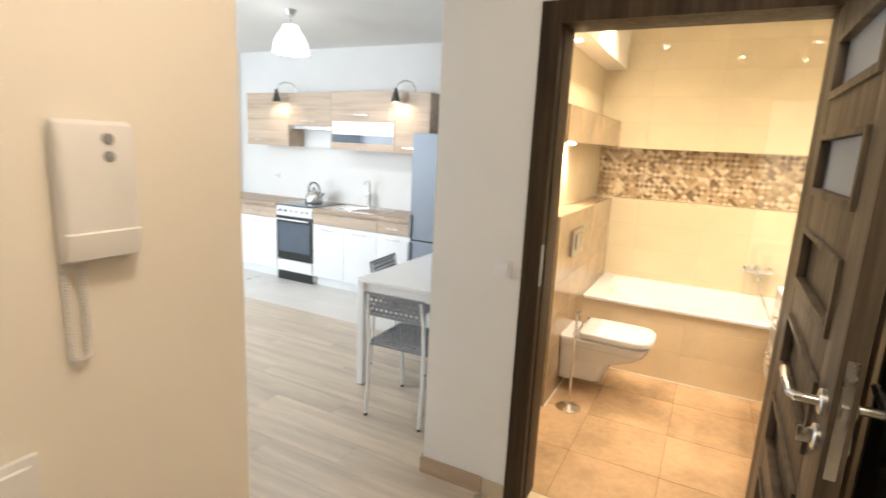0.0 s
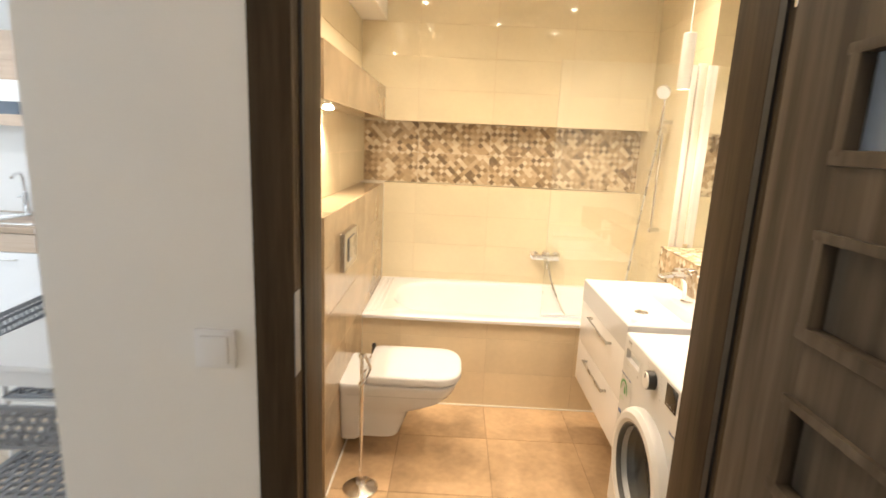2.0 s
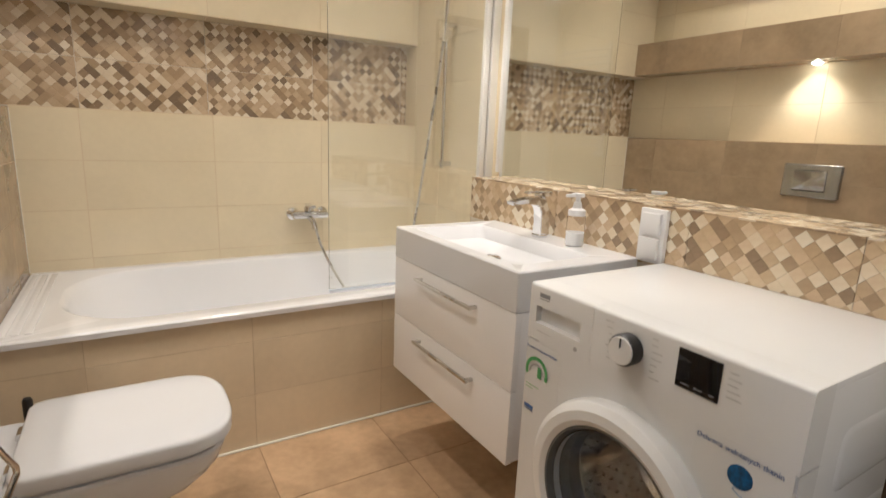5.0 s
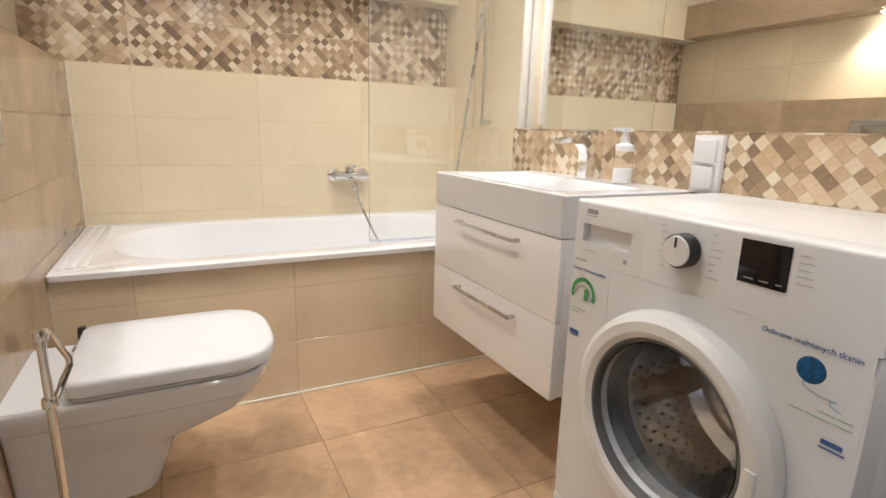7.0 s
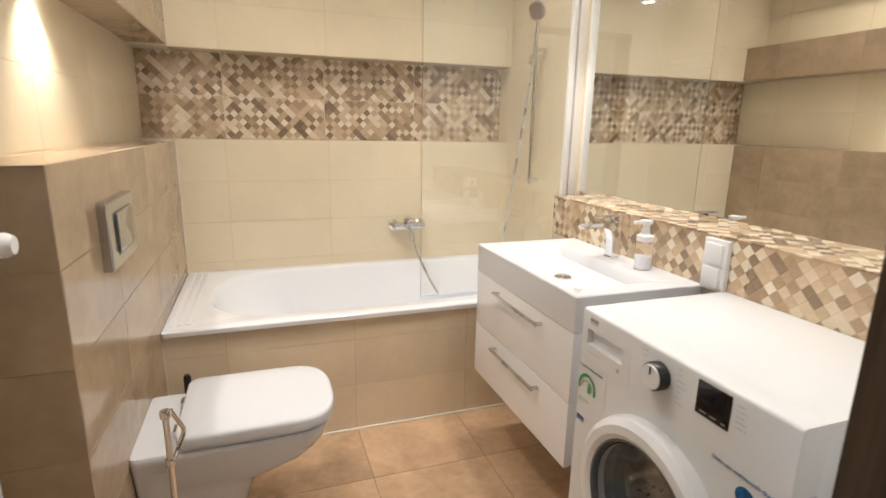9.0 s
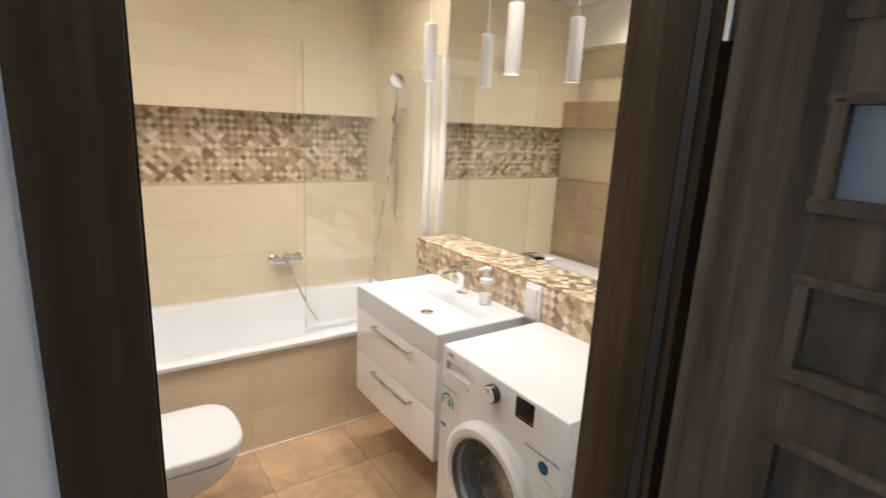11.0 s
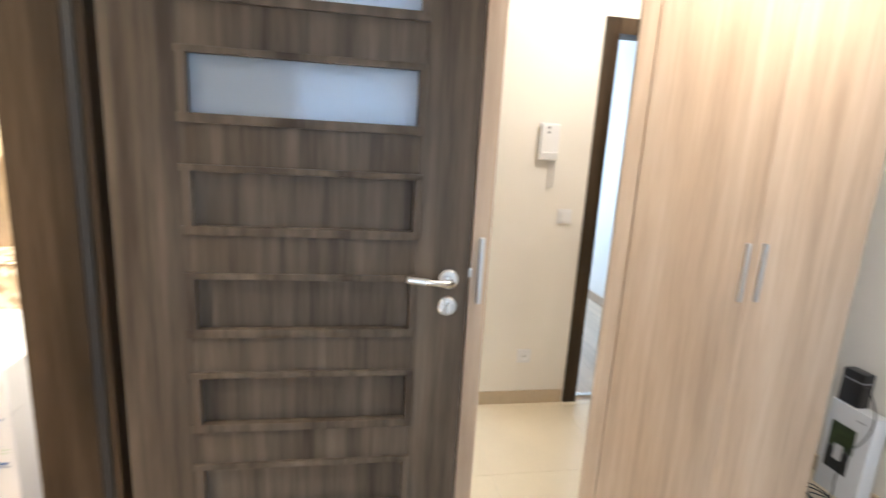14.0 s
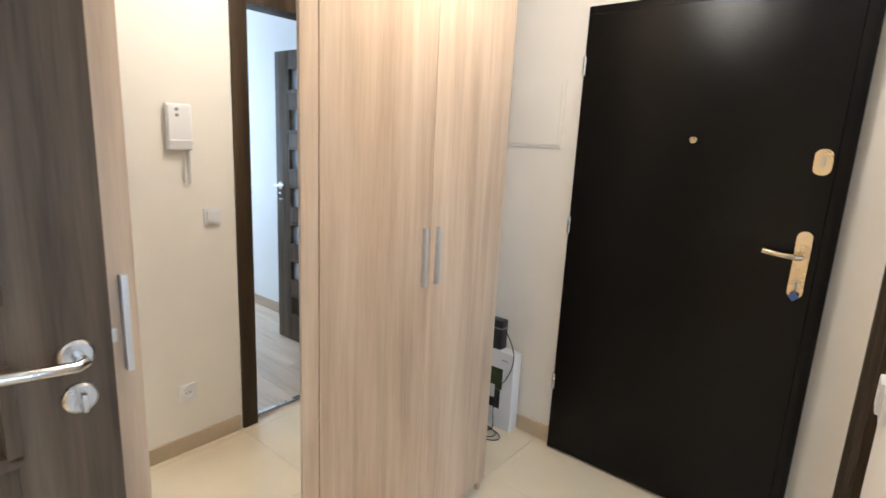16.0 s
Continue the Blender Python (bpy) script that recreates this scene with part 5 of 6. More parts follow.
def wall_unit(x0, x1, z0, z1, label, glass=False, grips=(), split=None):
    t = thing("wall_cabinet", label, "cabinet", "kitchen wall cabinets", at=((x0 + x1) / 2, 4.95, z0))
    part("body", bm_box((x0 + 0.001, 4.835, z0), (x1 - 0.001, YWALL, z1), 0.001), OAK_FLAT, t)
    parts = [(z0, z1)] if split is None else [(z0, split), (split, z1)]
    if glass:
        d = part("flap", boxes([((x0 + 0.002, 4.815, z0), (x1 - 0.002, 4.834, z0 + 0.075)), ((x0 + 0.002, 4.815, z0 + 0.30), (x1 - 0.002, 4.834, z1)), ((x0 + 0.002, 4.815, z0 + 0.075), (x0 + 0.02, 4.834, z0 + 0.30)), ((x1 - 0.02, 4.815, z0 + 0.075), (x1 - 0.002, 4.834, z0 + 0.30))]), OAK_FLAT, t)
        part("white_panel", bm_box((x0 + 0.02, 4.817, z0 + 0.16), (x1 - 0.02, 4.832, z0 + 0.30)), WHITE_FRONT, d, "white glass panel")
        part("pane", bm_box((x0 + 0.02, 4.820, z0 + 0.075), (x1 - 0.02, 4.828, z0 + 0.16)), OVEN_GLASS, d, "dark glass strip")
        doors = [d]
    else:
        doors = [part("door", bm_box((x0 + 0.002, 4.815, a + 0.001), (x1 - 0.002, 4.834, b - 0.001), 0.0015), OAK_FLAT, t) for a, b in parts]
    for gx, gz in grips:
        bar_handle(gx - 0.09, gx + 0.09, 4.815, gz, doors[0])
    return t


wall_unit(-4.80, -4.13, 1.50, 2.10, "pale oak wall cabinet", grips=[(-4.55, 1.56)], split=1.80)
wall_unit(-4.13, -3.51, 1.74, 2.10, "short pale oak wall cabinet over the cooker", grips=[(-3.83, 1.79)])
wall_unit(-3.51, -2.67, 1.50, 2.11, "pale oak wall cabinet with a white glass flap", glass=True, grips=[(-3.10, 1.87)])
wall_unit(-2.67, -2.26, 1.49, 2.10, "narrow pale oak wall cabinet", grips=[(-2.47, 1.55)])
hood = thing("cooker_hood", "slim steel cooker hood under the wall cabinet", "cooker hood", at=(-3.82, 4.95, 1.70))
part("body", bm_box((-4.12, 4.83, 1.70), (-3.52, YWALL, 1.738), 0.003), STEEL, hood)
panel = thing("hood_side_panel", "white panel beside the cooker hood", "panel", at=(-4.1, 4.95, 1.5))
part("board", bm_box((-4.129, 5.06, 1.50), (-3.60, YWALL - 0.002, 1.738), 0.001), WHITE_FRONT, panel)


def cabinet_lamp(x):
    t = thing("cabinet_lamp", "dark gooseneck spot lamp, lit, over the wall cabinets", "lamp", "lamps over the wall cabinets", at=(x, 4.85, 2.1))
    part("neck", bm_path([(x + 0.10, 4.90, 2.10), (x + 0.10, 4.90, 2.16), (x + 0.085, 4.86, 2.205), (x + 0.05, 4.79, 2.215), (x + 0.015, 4.73, 2.18), (x, 4.71, 2.12)], 0.006, 8), STEEL, t)
    part("cone", bm_lathe([(0.0, 2.13), (0.012, 2.13), (0.02, 2.10), (0.05, 1.995), (0.047, 1.995), (0.016, 2.10), (0.0, 2.12)], 24, (x, 4.705, 0)), material("gunmetal", (0.12, 0.12, 0.12), 0.3, 0.8, vary=0.08), t)
    part("bulb", bm_lathe([(0, 2.0), (0.040, 2.0), (0.038, 2.006), (0, 2.008)], 20, (x, 4.705, 0)), LIT, t, "lit bulb")


cabinet_lamp(-4.20)
cabinet_lamp(-2.60)
light_switch((-4.62, YWALL, 1.12), 0, "white wall socket over the worktop", True)


def pendant_shade():
    t = thing("ceiling_lamp", "white bell-shaped pendant lamp, lit", "lamp", at=(-2.92, 3.60, 2.26))
    c = (-2.92, 3.60, 0)
    part("shade", bm_lathe([(0.142, 2.282), (0.144, 2.292), (0.134, 2.36), (0.104, 2.425), (0.07, 2.465), (0.058, 2.5), (0.0, 2.515), (0.0, 2.51), (0.053, 2.495), (0.065, 2.46), (0.099, 2.42), (0.129, 2.36), (0.139, 2.292)], 40, c), SHADE_GLOW, t, "white opal shade")
    part("cord", bm_tube((c[0], c[1], 2.51), (c[0], c[1], CEIL - 0.02), 0.004, n=8), GREY, t)
    part("ceiling_rose", bm_lathe([(0, CEIL - 0.045), (0.03, CEIL - 0.045), (0.05, CEIL - 0.002), (0, CEIL - 0.002)], 24, c), STEEL, t)


pendant_shade()


# ---- table and chairs ----
TABLE_WHITE = material("white_table_laminate", (0.80, 0.79, 0.78), 0.35, vary=0.015, scale=4)
table = thing("dining_table", "white dining table with straight legs", "table", at=(-1.26, 3.46, 0))
part("tabletop", bm_box((-1.64, 2.84, 0.715), (-0.89, 4.09, 0.740), 0.003), TABLE_WHITE, table)
part("apron", boxes([((-1.61, 2.86, 0.655), (-0.92, 2.878, 0.714)), ((-1.61, 4.05, 0.655), (-0.92, 4.068, 0.714)), ((-1.62, 2.88, 0.655), (-1.602, 4.05, 0.714)), ((-0.928, 2.88, 0.655), (-0.91, 4.05, 0.714))]), TABLE_WHITE, table)
for x in (-1.615, -0.915):
    for y in (2.865, 4.065):
        leg = part("leg", bm_box((x - 0.022, y - 0.022, 0.006), (x + 0.022, y + 0.022, 0.714), 0.003), TABLE_WHITE, table)
        part("foot", bm_box((x - 0.018, y - 0.018, 0), (x + 0.018, y + 0.018, 0.008)), BLACK, leg)


def lattice(w, h, rows, cols):
    """A rounded plastic plate, pierced in staggered rows, in x and z about the origin."""
    bm = bmesh.new()
    t = 0.006
    for lo, hi in (((-w / 2, -t, -h / 2), (w / 2, t, -h / 2 + 0.016)), ((-w / 2, -t, h / 2 - 0.016), (w / 2, t, h / 2)), ((-w / 2, -t, -h / 2), (-w / 2 + 0.018, t, h / 2)), ((w / 2 - 0.018, -t, -h / 2), (w / 2, t, h / 2))):
        bm_box(lo, hi, 0.003, bm=bm)
    for r in range(1, rows):
        z = -h / 2 + h * r / rows
        bm_box((-w / 2 + 0.01, -t * 0.8, z - 0.005), (w / 2 - 0.01, t * 0.8, z + 0.005), bm=bm)
    for r in range(rows):
        z0, z1 = -h / 2 + h * r / rows, -h / 2 + h * (r + 1) / rows
        for c in range(cols):
            x = -w / 2 + w * (c + 0.25 + 0.5 * (r % 2)) / cols
            bm_box((x - 0.006, -t * 0.8, z0), (x + 0.006, t * 0.8, z1), bm=bm)
    return bm


def dining_chair():
    t = thing("dining_chair", "white tube chair with a pierced grey plastic seat", "chair", "chairs in the dining area")
    w, d = 0.18, 0.20
    for sx in (-1, 1):
        rear = [(sx * w, -d - 0.02, 0.012), (sx * w, -d, 0.25), (sx * w, -d, 0.45), (sx * w, -d - 0.015, 0.62), (sx * (w - 0.01), -d - 0.03, 0.76)]
        leg = part("leg", bm_path(rear, 0.0105, 10), TABLE_WHITE, t)
        part("foot", bm_tube((sx * w, -d - 0.02, 0), (sx * w, -d - 0.02, 0.014), 0.011, n=10), BLACK, leg)
        leg = part("leg", bm_path([(sx * w, d + 0.015, 0.012), (sx * w, d, 0.20), (sx * w, d - 0.005, 0.435)], 0.0105, 10), TABLE_WHITE, t)
        part("foot", bm_tube((sx * w, d + 0.015, 0), (sx * w, d + 0.015, 0.014), 0.011, n=10), BLACK, leg)
        part("side_rail", bm_tube((sx * w, -d, 0.432), (sx * w, d, 0.432), 0.009, n=10), TABLE_WHITE, t)
    seat = lattice(0.40, 0.40, 11, 11)
    bmesh.ops.transform(seat, matrix=pose(0, 0.0, 0.450, 90), verts=seat.verts[:])
    part("seat", seat, GREY, t, "pierced grey plastic seat")
    back = lattice(0.385, 0.145, 5, 12)
    bmesh.ops.transform(back, matrix=pose(0, -d - 0.022, 0.70, 8), verts=back.verts[:])
    part("backrest", back, GREY, t, "pierced grey plastic backrest")
    return t


chair = dining_chair()
copy_thing(chair, pose(-1.55, 3.36, 0, 0, 0, -84))
copy_thing(chair, pose(-5.05, 4.72, 0, 0, 0, 20))
chair.matrix_basis = pose(-1.175, 2.775, 0, 0, 0, 2)

# ---- skirting ----
SKIRT_TILE = material("tan_tile_skirting", (0.55, 0.45, 0.32), 0.3, vary=0.05, scale=9)
SKIRT_WOOD = material("oak_skirting", (0.46, 0.34, 0.24), 0.45, vary=0.12, scale=8, grain=(0.3, 0.3, 3.0))
structure("baseboard_hall", boxes([((XW, 0.39, 0), (XW + 0.012, 0.90, 0.08)), ((XW, YE, 0), (XW + 0.012, -0.565, 0.08)), ((0.705, YE, 0), (1.36, YE + 0.012, 0.08)), ((XW, YB - 0.012, 0), (JL - 0.082, YB, 0.08)), ((XW - 0.13, 0.90, 0), (XW, 0.912, 0.08)), ((1.348, YE, 0), (1.36, -0.08, 0.08))], 0.002), SKIRT_TILE, "tan tiled skirting in the hall", "skirting")
structure("baseboard_living", boxes([((-0.797, YB - 0.014, 0), (XW - 0.003, YB, 0.085)), ((-0.799, YB, 0), (-0.785, 4.4, 0.085)), ((-6.2, 4.606, 0), (-5.236, 4.62, 0.085)), ((-5.25, 4.62, 0), (-5.236, 5.12, 0.085)), ((-3.6, -0.77, 0), (-0.7, -0.756, 0.085))], 0.002), SKIRT_WOOD, "pale oak skirting in the living room", "skirting")
structure("trim_threshold", boxes([((XW - 0.02, 0.914, -0.002), (XW + 0.02, YB - 0.014, 0.005)), ((XW - 0.085, -0.46, -0.002), (XW - 0.055, 0.29, 0.005))], 0.0015), STEEL, "thin metal threshold strip", "threshold")

# ---- tiles, planks and mosaic ----
BEIGE_TILE = material("satin_beige_tile", (0.74, 0.62, 0.44), 0.16, vary=0.05, scale=4, fine=40, random_piece=0.10)
KITCHEN_TILE = material("pale_kitchen_tile", (0.66, 0.63, 0.58), 0.3, vary=0.04, scale=4, fine=60, random_piece=0.08)
TILE_MESH = {}


def tile_mesh(w, h, thick, mat, edge=0.0005):
    key = (round(w, 4), round(h, 4), round(thick, 4), mat.name)
    if key not in TILE_MESH:
        bm = bmesh.new()
        low = [bm.verts.new((x * w / 2, y * h / 2, -0.002)) for x, y in ((-1, -1), (1, -1), (1, 1), (-1, 1))]
        mid = [bm.verts.new((x * w / 2, y * h / 2, thick - edge)) for x, y in ((-1, -1), (1, -1), (1, 1), (-1, 1))]
        up = [bm.verts.new((x * (w / 2 - edge), y * (h / 2 - edge), thick)) for x, y in ((-1, -1), (1, -1), (1, 1), (-1, 1))]
        for a, b in ((low, mid), (mid, up)):
            for k in range(4):
                bm.faces.new((a[k], a[(k + 1) % 4], b[(k + 1) % 4], b[k]))
        bm.faces.new(up)
        me = mesh_from(bm, "tile")
        me.materials.append(mat)
        TILE_MESH[key] = me
    return TILE_MESH[key]


JOINT = {"glossy_cream_tile": material("tan_joint", (0.66, 0.52, 0.35), 0.8, vary=0.06, scale=20, fine=200), "glossy_brown_tile": material("brown_joint", (0.38, 0.285, 0.185), 0.8, vary=0.06, scale=20, fine=200),
         "satin_beige_tile": material("sand_joint", (0.58, 0.46, 0.30), 0.8, vary=0.06, scale=20, fine=200), "tan_floor_tile": material("floor_joint", (0.33, 0.225, 0.135), 0.85, vary=0.08, scale=20, fine=200)}


def tile_field(parent, origin, u, v, us, vs, mat, gap=0.0018, thick=0.006, name="tile", stagger=None):
    """Single tiles between the joint lines us and vs, measured from origin along u and v."""
    u, v, origin = Vector(u), Vector(v), Vector(origin)
    n = u.cross(v)
    deep = thick * 0.72
    corner = [origin + u * a + v * b for a, b in ((us[0], vs[0]), (us[-1], vs[0]), (us[-1], vs[-1]), (us[0], vs[-1]))]
    part("grout", bm_loft([[tuple(c) for c in corner], [tuple(c + n * deep) for c in corner]]), JOINT.get(mat.name, GROUT), parent, smooth=False)
    for r, (v0, v1) in enumerate(zip(vs, vs[1:])):
        row = us if stagger is None else sorted({us[0], us[-1], *[q + stagger * r % (us[2] - us[1]) for q in us if us[0] < q + stagger * r % (us[2] - us[1]) < us[-1]]})
        for u0, u1 in zip(row, row[1:]):
            if u1 - u0 < gap * 3:
                continue
            ob = new(name, tile_mesh(u1 - u0 - gap, v1 - v0 - gap, thick, mat))
            ob.parent = parent
            c = origin + u * (u0 + u1) / 2 + v * (v0 + v1) / 2
            ob.matrix_basis = Matrix(((u.x, v.x, n.x, c.x), (u.y, v.y, n.y, c.y), (u.z, v.z, n.z, c.z), (0, 0, 0, 1)))


by_name = bpy.data.objects
X, Y, Z = (1, 0, 0), (0, 1, 0), (0, 0, 1)
WX = [-0.46, -0.236, 0.276, 0.788, 1.300, BX1]
north, west, east = by_name["wall_bathroom_north"], by_name["wall_bathroom_west"], by_name["wall_bathroom_east"]
tile_field(north, (0, BY1, 0), X, Z, WX, [0.53, 0.595, 0.805, 1.015, 1.225], CREAM_TILE)
tile_field(north, (0, BY1, 0), X, Z, [BX0] + WX[1:], [1.655, 1.865, 2.075, 2.285, 2.495, CEIL], CREAM_TILE)
tile_field(north, (0, 0, 1.225), X, Y, WX, [BY1 - 0.006, 5.06], CREAM_TILE, thick=0.003)
tile_field(north, (0, 0, 1.655), X, (0, -1, 0), WX, [-5.06, -BY1 + 0.006], CREAM_TILE, thick=0.003)
tile_field(east, (BX1, 0, 0), (0, -1, 0), Z, [-5.06, -4.93, -4.65, -4.13], [0.53, 0.595, 0.805, 1.015, 1.225, 1.44, 1.655, 1.865, 2.075, 2.285, 2.495, CEIL], CREAM_TILE)
tile_field(west, (BX0, 0, 0), Y, Z, [YBI, 2.73, 3.24, 3.75, 4.26, 4.77, 5.06], [0, 0.175, 0.385, 0.595, 0.805, 1.015, 1.225, 1.44, 1.655, 1.865, 2.075, 2.285, 2.495, CEIL], CREAM_TILE)
BY = [3.24, 3.66, 4.17, 4.68, BY1]
tile_field(box_low, (-0.466, 0, 0), Y, Z, BY, [0, 0.17, 0.38, 0.59, 0.80, 1.01, 1.22], BROWN_TILE)
tile_field(box_low, (0, 3.24, 0), X, Z, [BX0, -0.46], [0, 0.17, 0.38, 0.59, 0.80, 1.01, 1.22], BROWN_TILE)
tile_field(box_low, (0, 0, 1.214), X, Y, [BX0, -0.46], [3.234, 3.66, 4.17, 4.68, 5.06], BROWN_TILE)
tile_field(box_shelf, (-0.466, 0, 0), Y, Z, BY, [1.66, 1.87], BROWN_TILE)
tile_field(box_shelf, (0, 3.24, 0), X, Z, [BX0, -0.46], [1.66, 1.87], BROWN_TILE)
tile_field(box_shelf, (0, 0, 1.666), X, (0, -1, 0), [BX0, -0.46], [-5.06, -4.68, -4.17, -3.66, -3.234], BROWN_TILE)
tile_field(box_shelf, (0, 0, 1.864), X, Y, [BX0, -0.46], [3.234, 3.66, 4.17, 4.68, BY1], BROWN_TILE)
tile_field(tub_panel, (0, 4.115, 0), X, Z, [-0.46, -0.24, 0.262, 0.772, 1.28, BX1], [0, 0.212, 0.422, 0.519], BEIGE_TILE)
tile_field(by_name["floor_bathroom"], (0, 0, -0.006), X, Y, [-0.63, -0.195, 0.267, 0.727, 1.19, BX1], [YBI - 0.03, 2.84, 3.30, 3.76, 4.115], FLOOR_TILE, 0.0036)
tile_field(by_name["floor_hall"], (0, 0, -0.006), X, Y, [XW, -0.42, 0.18, 0.78, 1.36], [YE, -0.21, 0.385, 0.985, 1.585, 2.185, YBI - 0.03], HALL_TILE)
tile_field(by_name["floor_living"], (0, 0, -0.008), X, Y, [-6.2 + 0.6 * k for k in range(10)] + [-0.77], [3.78 + 0.3 * k for k in range(5)] + [5.12], KITCHEN_TILE, thick=0.008)
tile_field(by_name["floor_living"], (0, 0, -0.008), X, Y, [-6.2, -5.4, -4.2, -3.0, -1.8, XW - 0.003], [0.75 + 0.1895 * k for k in range(17)], FLOOR_WOOD, 0.0012, 0.008, "plank", 0.43)
tile_field(by_name["floor_living"], (0, 0, -0.008), X, Y, [-3.6, -3.0, -1.8, XW - 0.07], [-0.77 + 0.19 * k for k in range(8)], FLOOR_WOOD, 0.0012, 0.008, "plank", 0.43)


def mosaic_material(name, cols):
    m = material(name, (0.4, 0.3, 0.2), 0.14, vary=0.1, scale=30, fine=140)
    nt = m.node_tree
    bs = nt.nodes["Principled BSDF"]
    old = bs.inputs["Base Color"].links[0].from_node
    geo, info = nt.nodes.new("ShaderNodeNewGeometry"), nt.nodes.new("ShaderNodeObjectInfo")
    add, fract = nt.nodes.new("ShaderNodeMath"), nt.nodes.new("ShaderNodeMath")
    fract.operation = "FRACT"
    nt.links.new(geo.outputs["Random Per Island"], add.inputs[0])
    nt.links.new(info.outputs["Random"], add.inputs[1])
    nt.links.new(add.outputs[0], fract.inputs[0])
    ramp = nt.nodes.new("ShaderNodeValToRGB")
    ramp.color_ramp.interpolation = "CONSTANT"
    ramp.color_ramp.elements[0].position, ramp.color_ramp.elements[0].color = 0.0, (*cols[0][1], 1)
    ramp.color_ramp.elements[1].position, ramp.color_ramp.elements[1].color = cols[1][0], (*cols[1][1], 1)
    for p, c in cols[2:]:
        ramp.color_ramp.elements.new(p).color = (*c, 1)
    nt.links.new(fract.outputs[0], ramp.inputs[0])
    mix = nt.nodes.new("ShaderNodeMixRGB")
    mix.blend_type, mix.inputs[0].default_value = "OVERLAY", 0.35
    nt.links.new(ramp.outputs[0], mix.inputs[1])
    nt.links.new(old.outputs[0], mix.inputs[2])
    nt.links.new(mix.outputs[0], bs.inputs["Base Color"])
    old.color_ramp.elements[0].color, old.color_ramp.elements[1].color = (0.35, 0.35, 0.35, 1), (0.65, 0.65, 0.65, 1)
    return m


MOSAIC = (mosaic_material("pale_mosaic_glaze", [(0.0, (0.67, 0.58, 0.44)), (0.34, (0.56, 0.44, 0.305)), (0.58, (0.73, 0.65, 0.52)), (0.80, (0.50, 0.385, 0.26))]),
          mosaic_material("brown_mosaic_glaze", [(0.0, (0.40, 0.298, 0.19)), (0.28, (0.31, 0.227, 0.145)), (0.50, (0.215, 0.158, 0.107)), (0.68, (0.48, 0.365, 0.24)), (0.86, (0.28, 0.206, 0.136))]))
# Lit copy of the same mosaic: pendant light put into lighter tones.
LIT_MOSAIC = (mosaic_material("pale_mosaic_glaze_lit", [(0.0, (0.70, 0.60, 0.44)), (0.3, (0.63, 0.50, 0.34)), (0.55, (0.75, 0.68, 0.54)), (0.82, (0.57, 0.43, 0.28))]),
                mosaic_material("brown_mosaic_glaze_lit", [(0.0, (0.47, 0.35, 0.215)), (0.3, (0.37, 0.27, 0.165)), (0.5, (0.28, 0.205, 0.13)), (0.66, (0.54, 0.41, 0.26)), (0.86, (0.41, 0.305, 0.19))]))


def clip(poly, lo, hi):
    for axis, bound, sign in ((0, lo[0], 1), (0, hi[0], -1), (1, lo[1], 1), (1, hi[1], -1)):
        out = []
        for a, b in zip(poly, poly[1:] + poly[:1]):
            ia, ib = (a[axis] - bound) * sign >= 0, (b[axis] - bound) * sign >= 0
            if ia:
                out.append(a)
            if ia != ib:
                f = (bound - a[axis]) / (b[axis] - a[axis])
                out.append((a[0] + f * (b[0] - a[0]), a[1] + f * (b[1] - a[1])))
        poly = out
        if len(poly) < 3:
            return []
    return poly


def mosaic_cells(lo, hi, side, seed, domino=0.3):
    """Diagonal squares, some of them in pairs, cut off at the edges of one decor tile."""
    rnd = random.Random(seed)
    c = math.sqrt(0.5)
    mid = ((lo[0] + hi[0]) / 2, (lo[1] + hi[1]) / 2)
    reach = int((hi[0] - lo[0] + hi[1] - lo[1]) / side) + 2
    taken, cells = set(), []
    for i in range(-reach, reach):
        for j in range(-reach, reach):
            if (i, j) in taken:
                continue
            wi, wj = 1, 1
            if rnd.random() < domino:
                if rnd.random() < 0.18 and (i + 1, j) not in taken:
                    wi = 2
                elif (i, j + 1) not in taken:
                    wj = 2
            for a in range(wi):
                for b in range(wj):
                    taken.add((i + a, j + b))
            g = 0.0001
            quad = [(i * side + g, j * side + g), ((i + wi) * side - g, j * side + g), ((i + wi) * side - g, (j + wj) * side - g), (i * side + g, (j + wj) * side - g)]
            poly = clip([(mid[0] + c * (p - q), mid[1] + c * (p + q)) for p, q in quad], lo, hi)
            if len(poly) >= 3:
                area = abs(sum(a[0] * b[1] - b[0] * a[1] for a, b in zip(poly, poly[1:] + poly[:1]))) / 2
                if area > 2e-5:
                    cells.append((poly, (i + j) % 2 if rnd.random() < 0.70 else rnd.randrange(2)))
    return cells


def add_cell(bm, poly, at, thick, centred=None, tone=0, inset=0.82):
    cx, cy = sum(p[0] for p in poly) / len(poly), sum(p[1] for p in poly) / len(poly)
    off = centred or (0, 0)
    rings, faces = [], []
    for k, h in ((1.0, -0.001), (1.0, thick - 0.0009), (inset, thick)):
        rings.append([bm.verts.new(at(cx + (p[0] - cx) * k - off[0], cy + (p[1] - cy) * k - off[1], h)) for p in poly])
    for a, b in zip(rings, rings[1:]):
        for k in range(len(a)):
            faces.append(bm.faces.new((a[k], a[(k + 1) % len(a)], b[(k + 1) % len(a)], b[k])))
    faces.append(bm.faces.new(rings[-1]))
    for f in faces:
        f.material_index = tone


def two_tone(name, bm, parent, label):
    ob = part(name, bm, MOSAIC[0], parent, label, smooth=False)
    ob.data.materials.append(MOSAIC[1])
    ob["kind"] = "stuff"


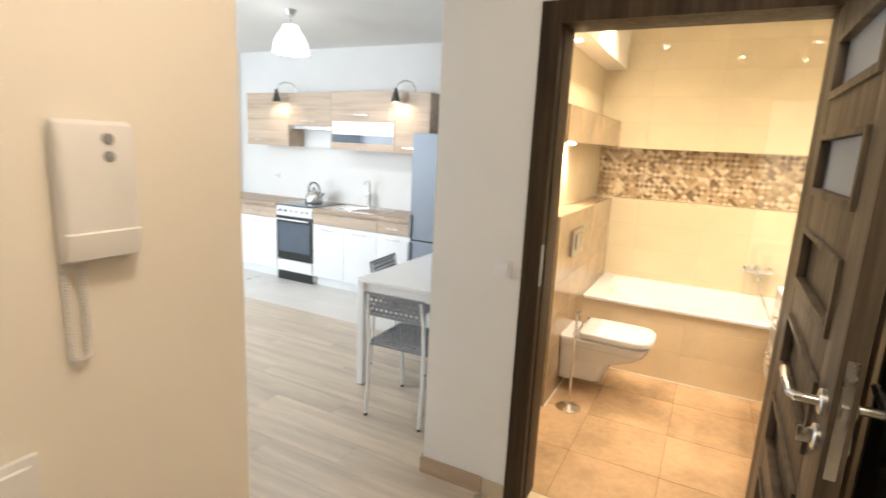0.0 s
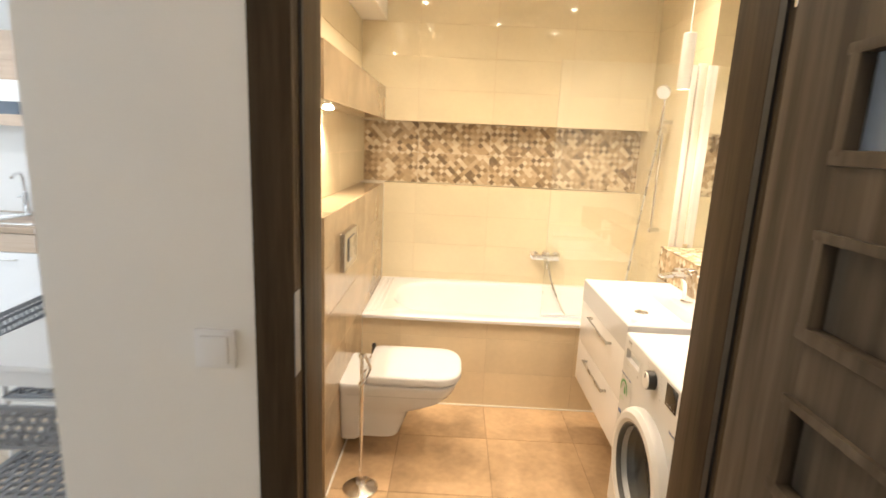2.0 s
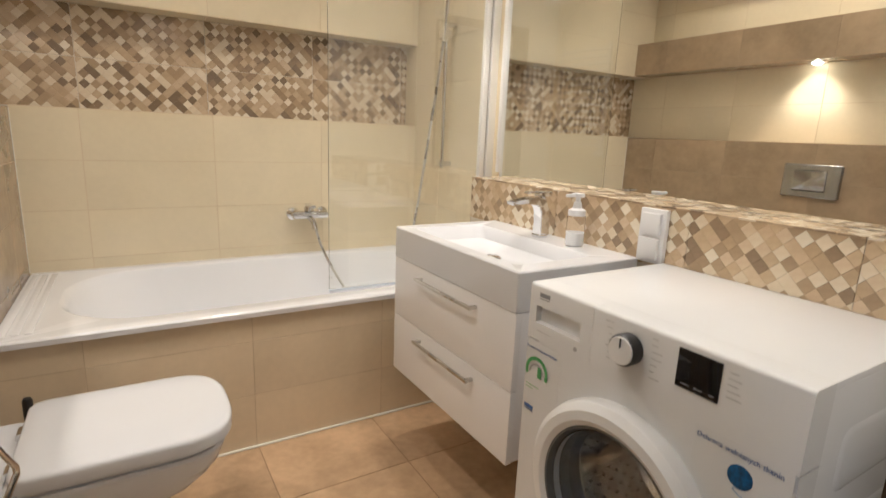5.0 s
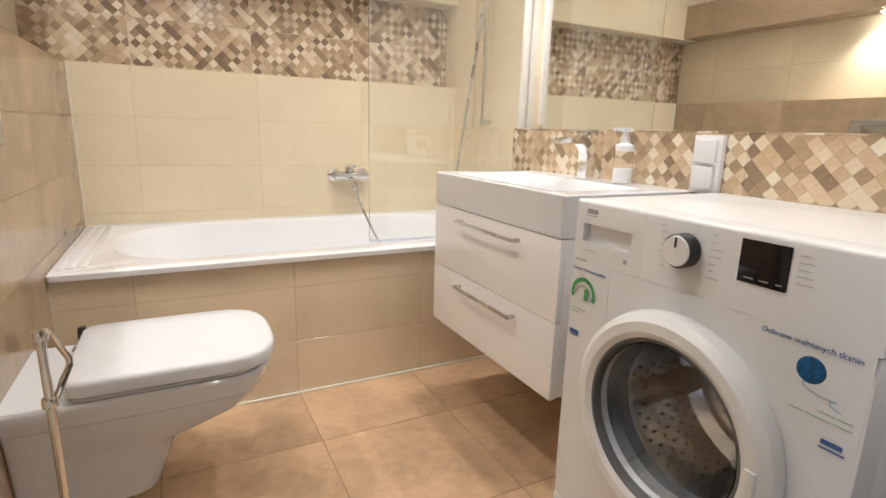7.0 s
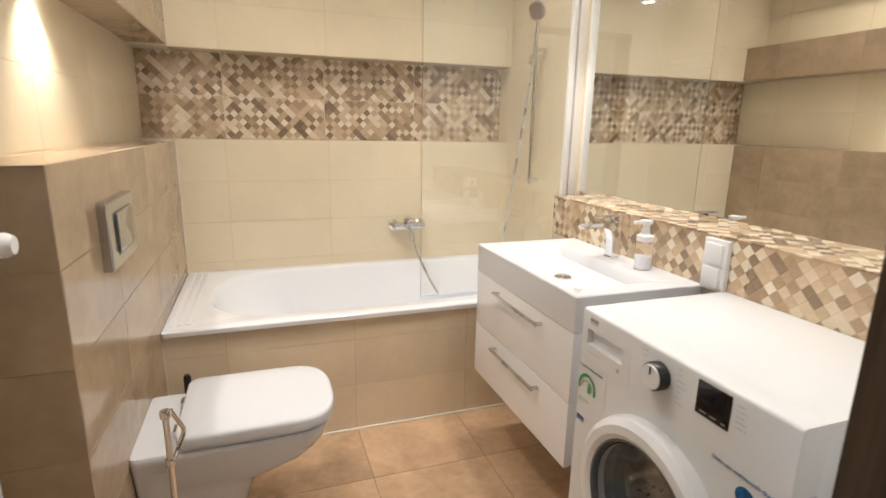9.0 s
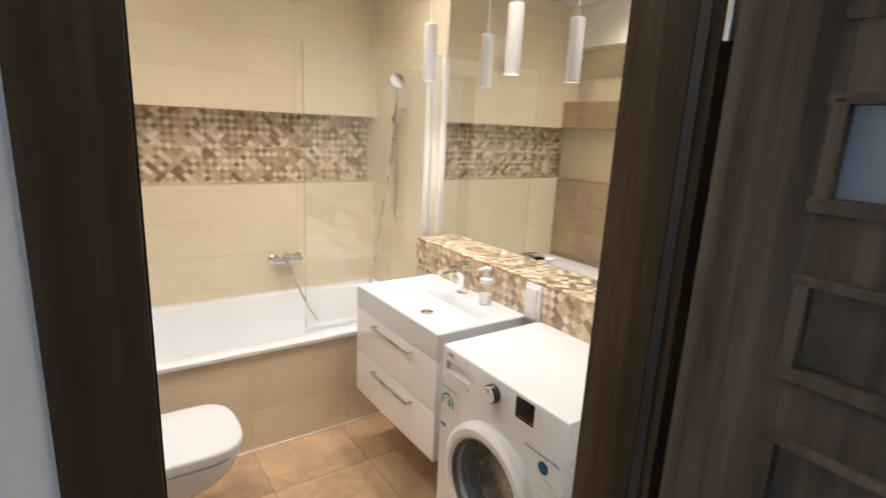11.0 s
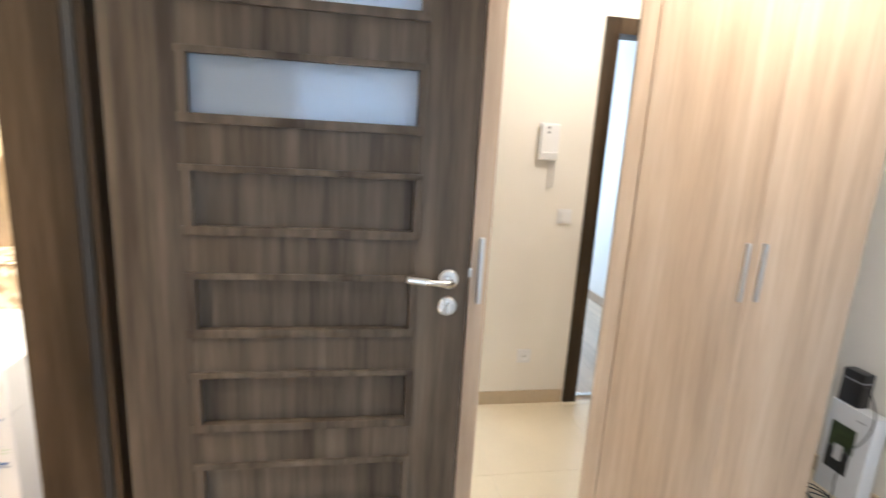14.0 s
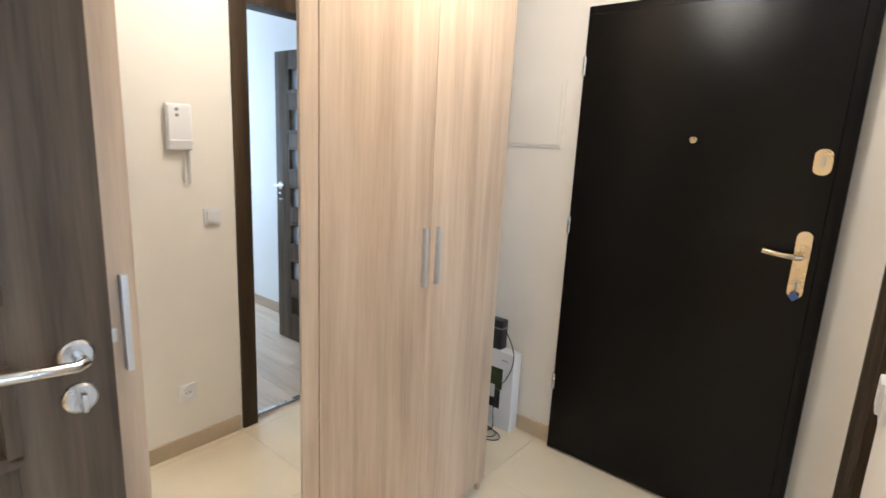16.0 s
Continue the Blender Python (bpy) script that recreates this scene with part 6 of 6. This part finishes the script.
# the niche: decor tiles, two rows high; the middle ones piece by piece, the rest joined
bm = bmesh.new()
seed = 1
for x0, x1 in zip([BX0] + WX[1:], WX[1:]):
    for z0, z1 in ((1.229, 1.440), (1.442, 1.651)):
        seed += 1
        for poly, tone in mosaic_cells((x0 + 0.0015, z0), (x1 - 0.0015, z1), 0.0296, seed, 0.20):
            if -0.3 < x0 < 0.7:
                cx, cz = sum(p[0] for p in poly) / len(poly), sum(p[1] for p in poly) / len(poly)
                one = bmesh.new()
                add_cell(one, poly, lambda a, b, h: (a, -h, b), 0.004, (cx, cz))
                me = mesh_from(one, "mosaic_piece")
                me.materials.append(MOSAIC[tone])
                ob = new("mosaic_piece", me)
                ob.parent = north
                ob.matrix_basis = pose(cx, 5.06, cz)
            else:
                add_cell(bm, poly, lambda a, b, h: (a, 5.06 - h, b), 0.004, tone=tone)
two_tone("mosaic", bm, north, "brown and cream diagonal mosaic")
# the top of the ledge
bm = bmesh.new()
for y0, y1 in ((YBI, 2.70), (2.70, 3.19), (3.19, 3.68), (3.68, 4.13)):
    seed += 1
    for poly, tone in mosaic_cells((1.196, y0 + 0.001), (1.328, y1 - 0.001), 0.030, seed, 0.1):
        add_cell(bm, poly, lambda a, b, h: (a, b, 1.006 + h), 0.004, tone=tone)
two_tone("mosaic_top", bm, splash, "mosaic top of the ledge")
# the end of the ledge and its front below the tops of the units
bm = bmesh.new()
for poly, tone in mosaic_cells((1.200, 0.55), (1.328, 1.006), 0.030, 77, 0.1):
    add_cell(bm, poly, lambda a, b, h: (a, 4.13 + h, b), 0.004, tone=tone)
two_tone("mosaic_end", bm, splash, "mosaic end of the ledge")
# the front: single pieces, in the lit copies of the glazes
for y0, y1 in ((YBI, 2.70), (2.70, 3.09), (3.09, 3.60), (3.60, 4.13)):
    seed += 1
    for poly, tone in mosaic_cells((-y1 + 0.0006, 0.835), (-y0 - 0.0006, 1.009), 0.0290, seed, 0.06):
        cx, cy = sum(p[0] for p in poly) / len(poly), sum(p[1] for p in poly) / len(poly)
        bm = bmesh.new()
        add_cell(bm, poly, lambda a, b, h: (a, b, h), 0.003, (cx, cy), inset=0.985)
        me = mesh_from(bm, "mosaic_piece")
        me.materials.append(LIT_MOSAIC[tone])
        ob = new("mosaic_piece", me)
        ob.parent = splash
        ob.matrix_basis = Matrix(((0, 0, -1, 1.20), (-1, 0, 0, -cx), (0, 1, 0, cy), (0, 0, 0, 1)))
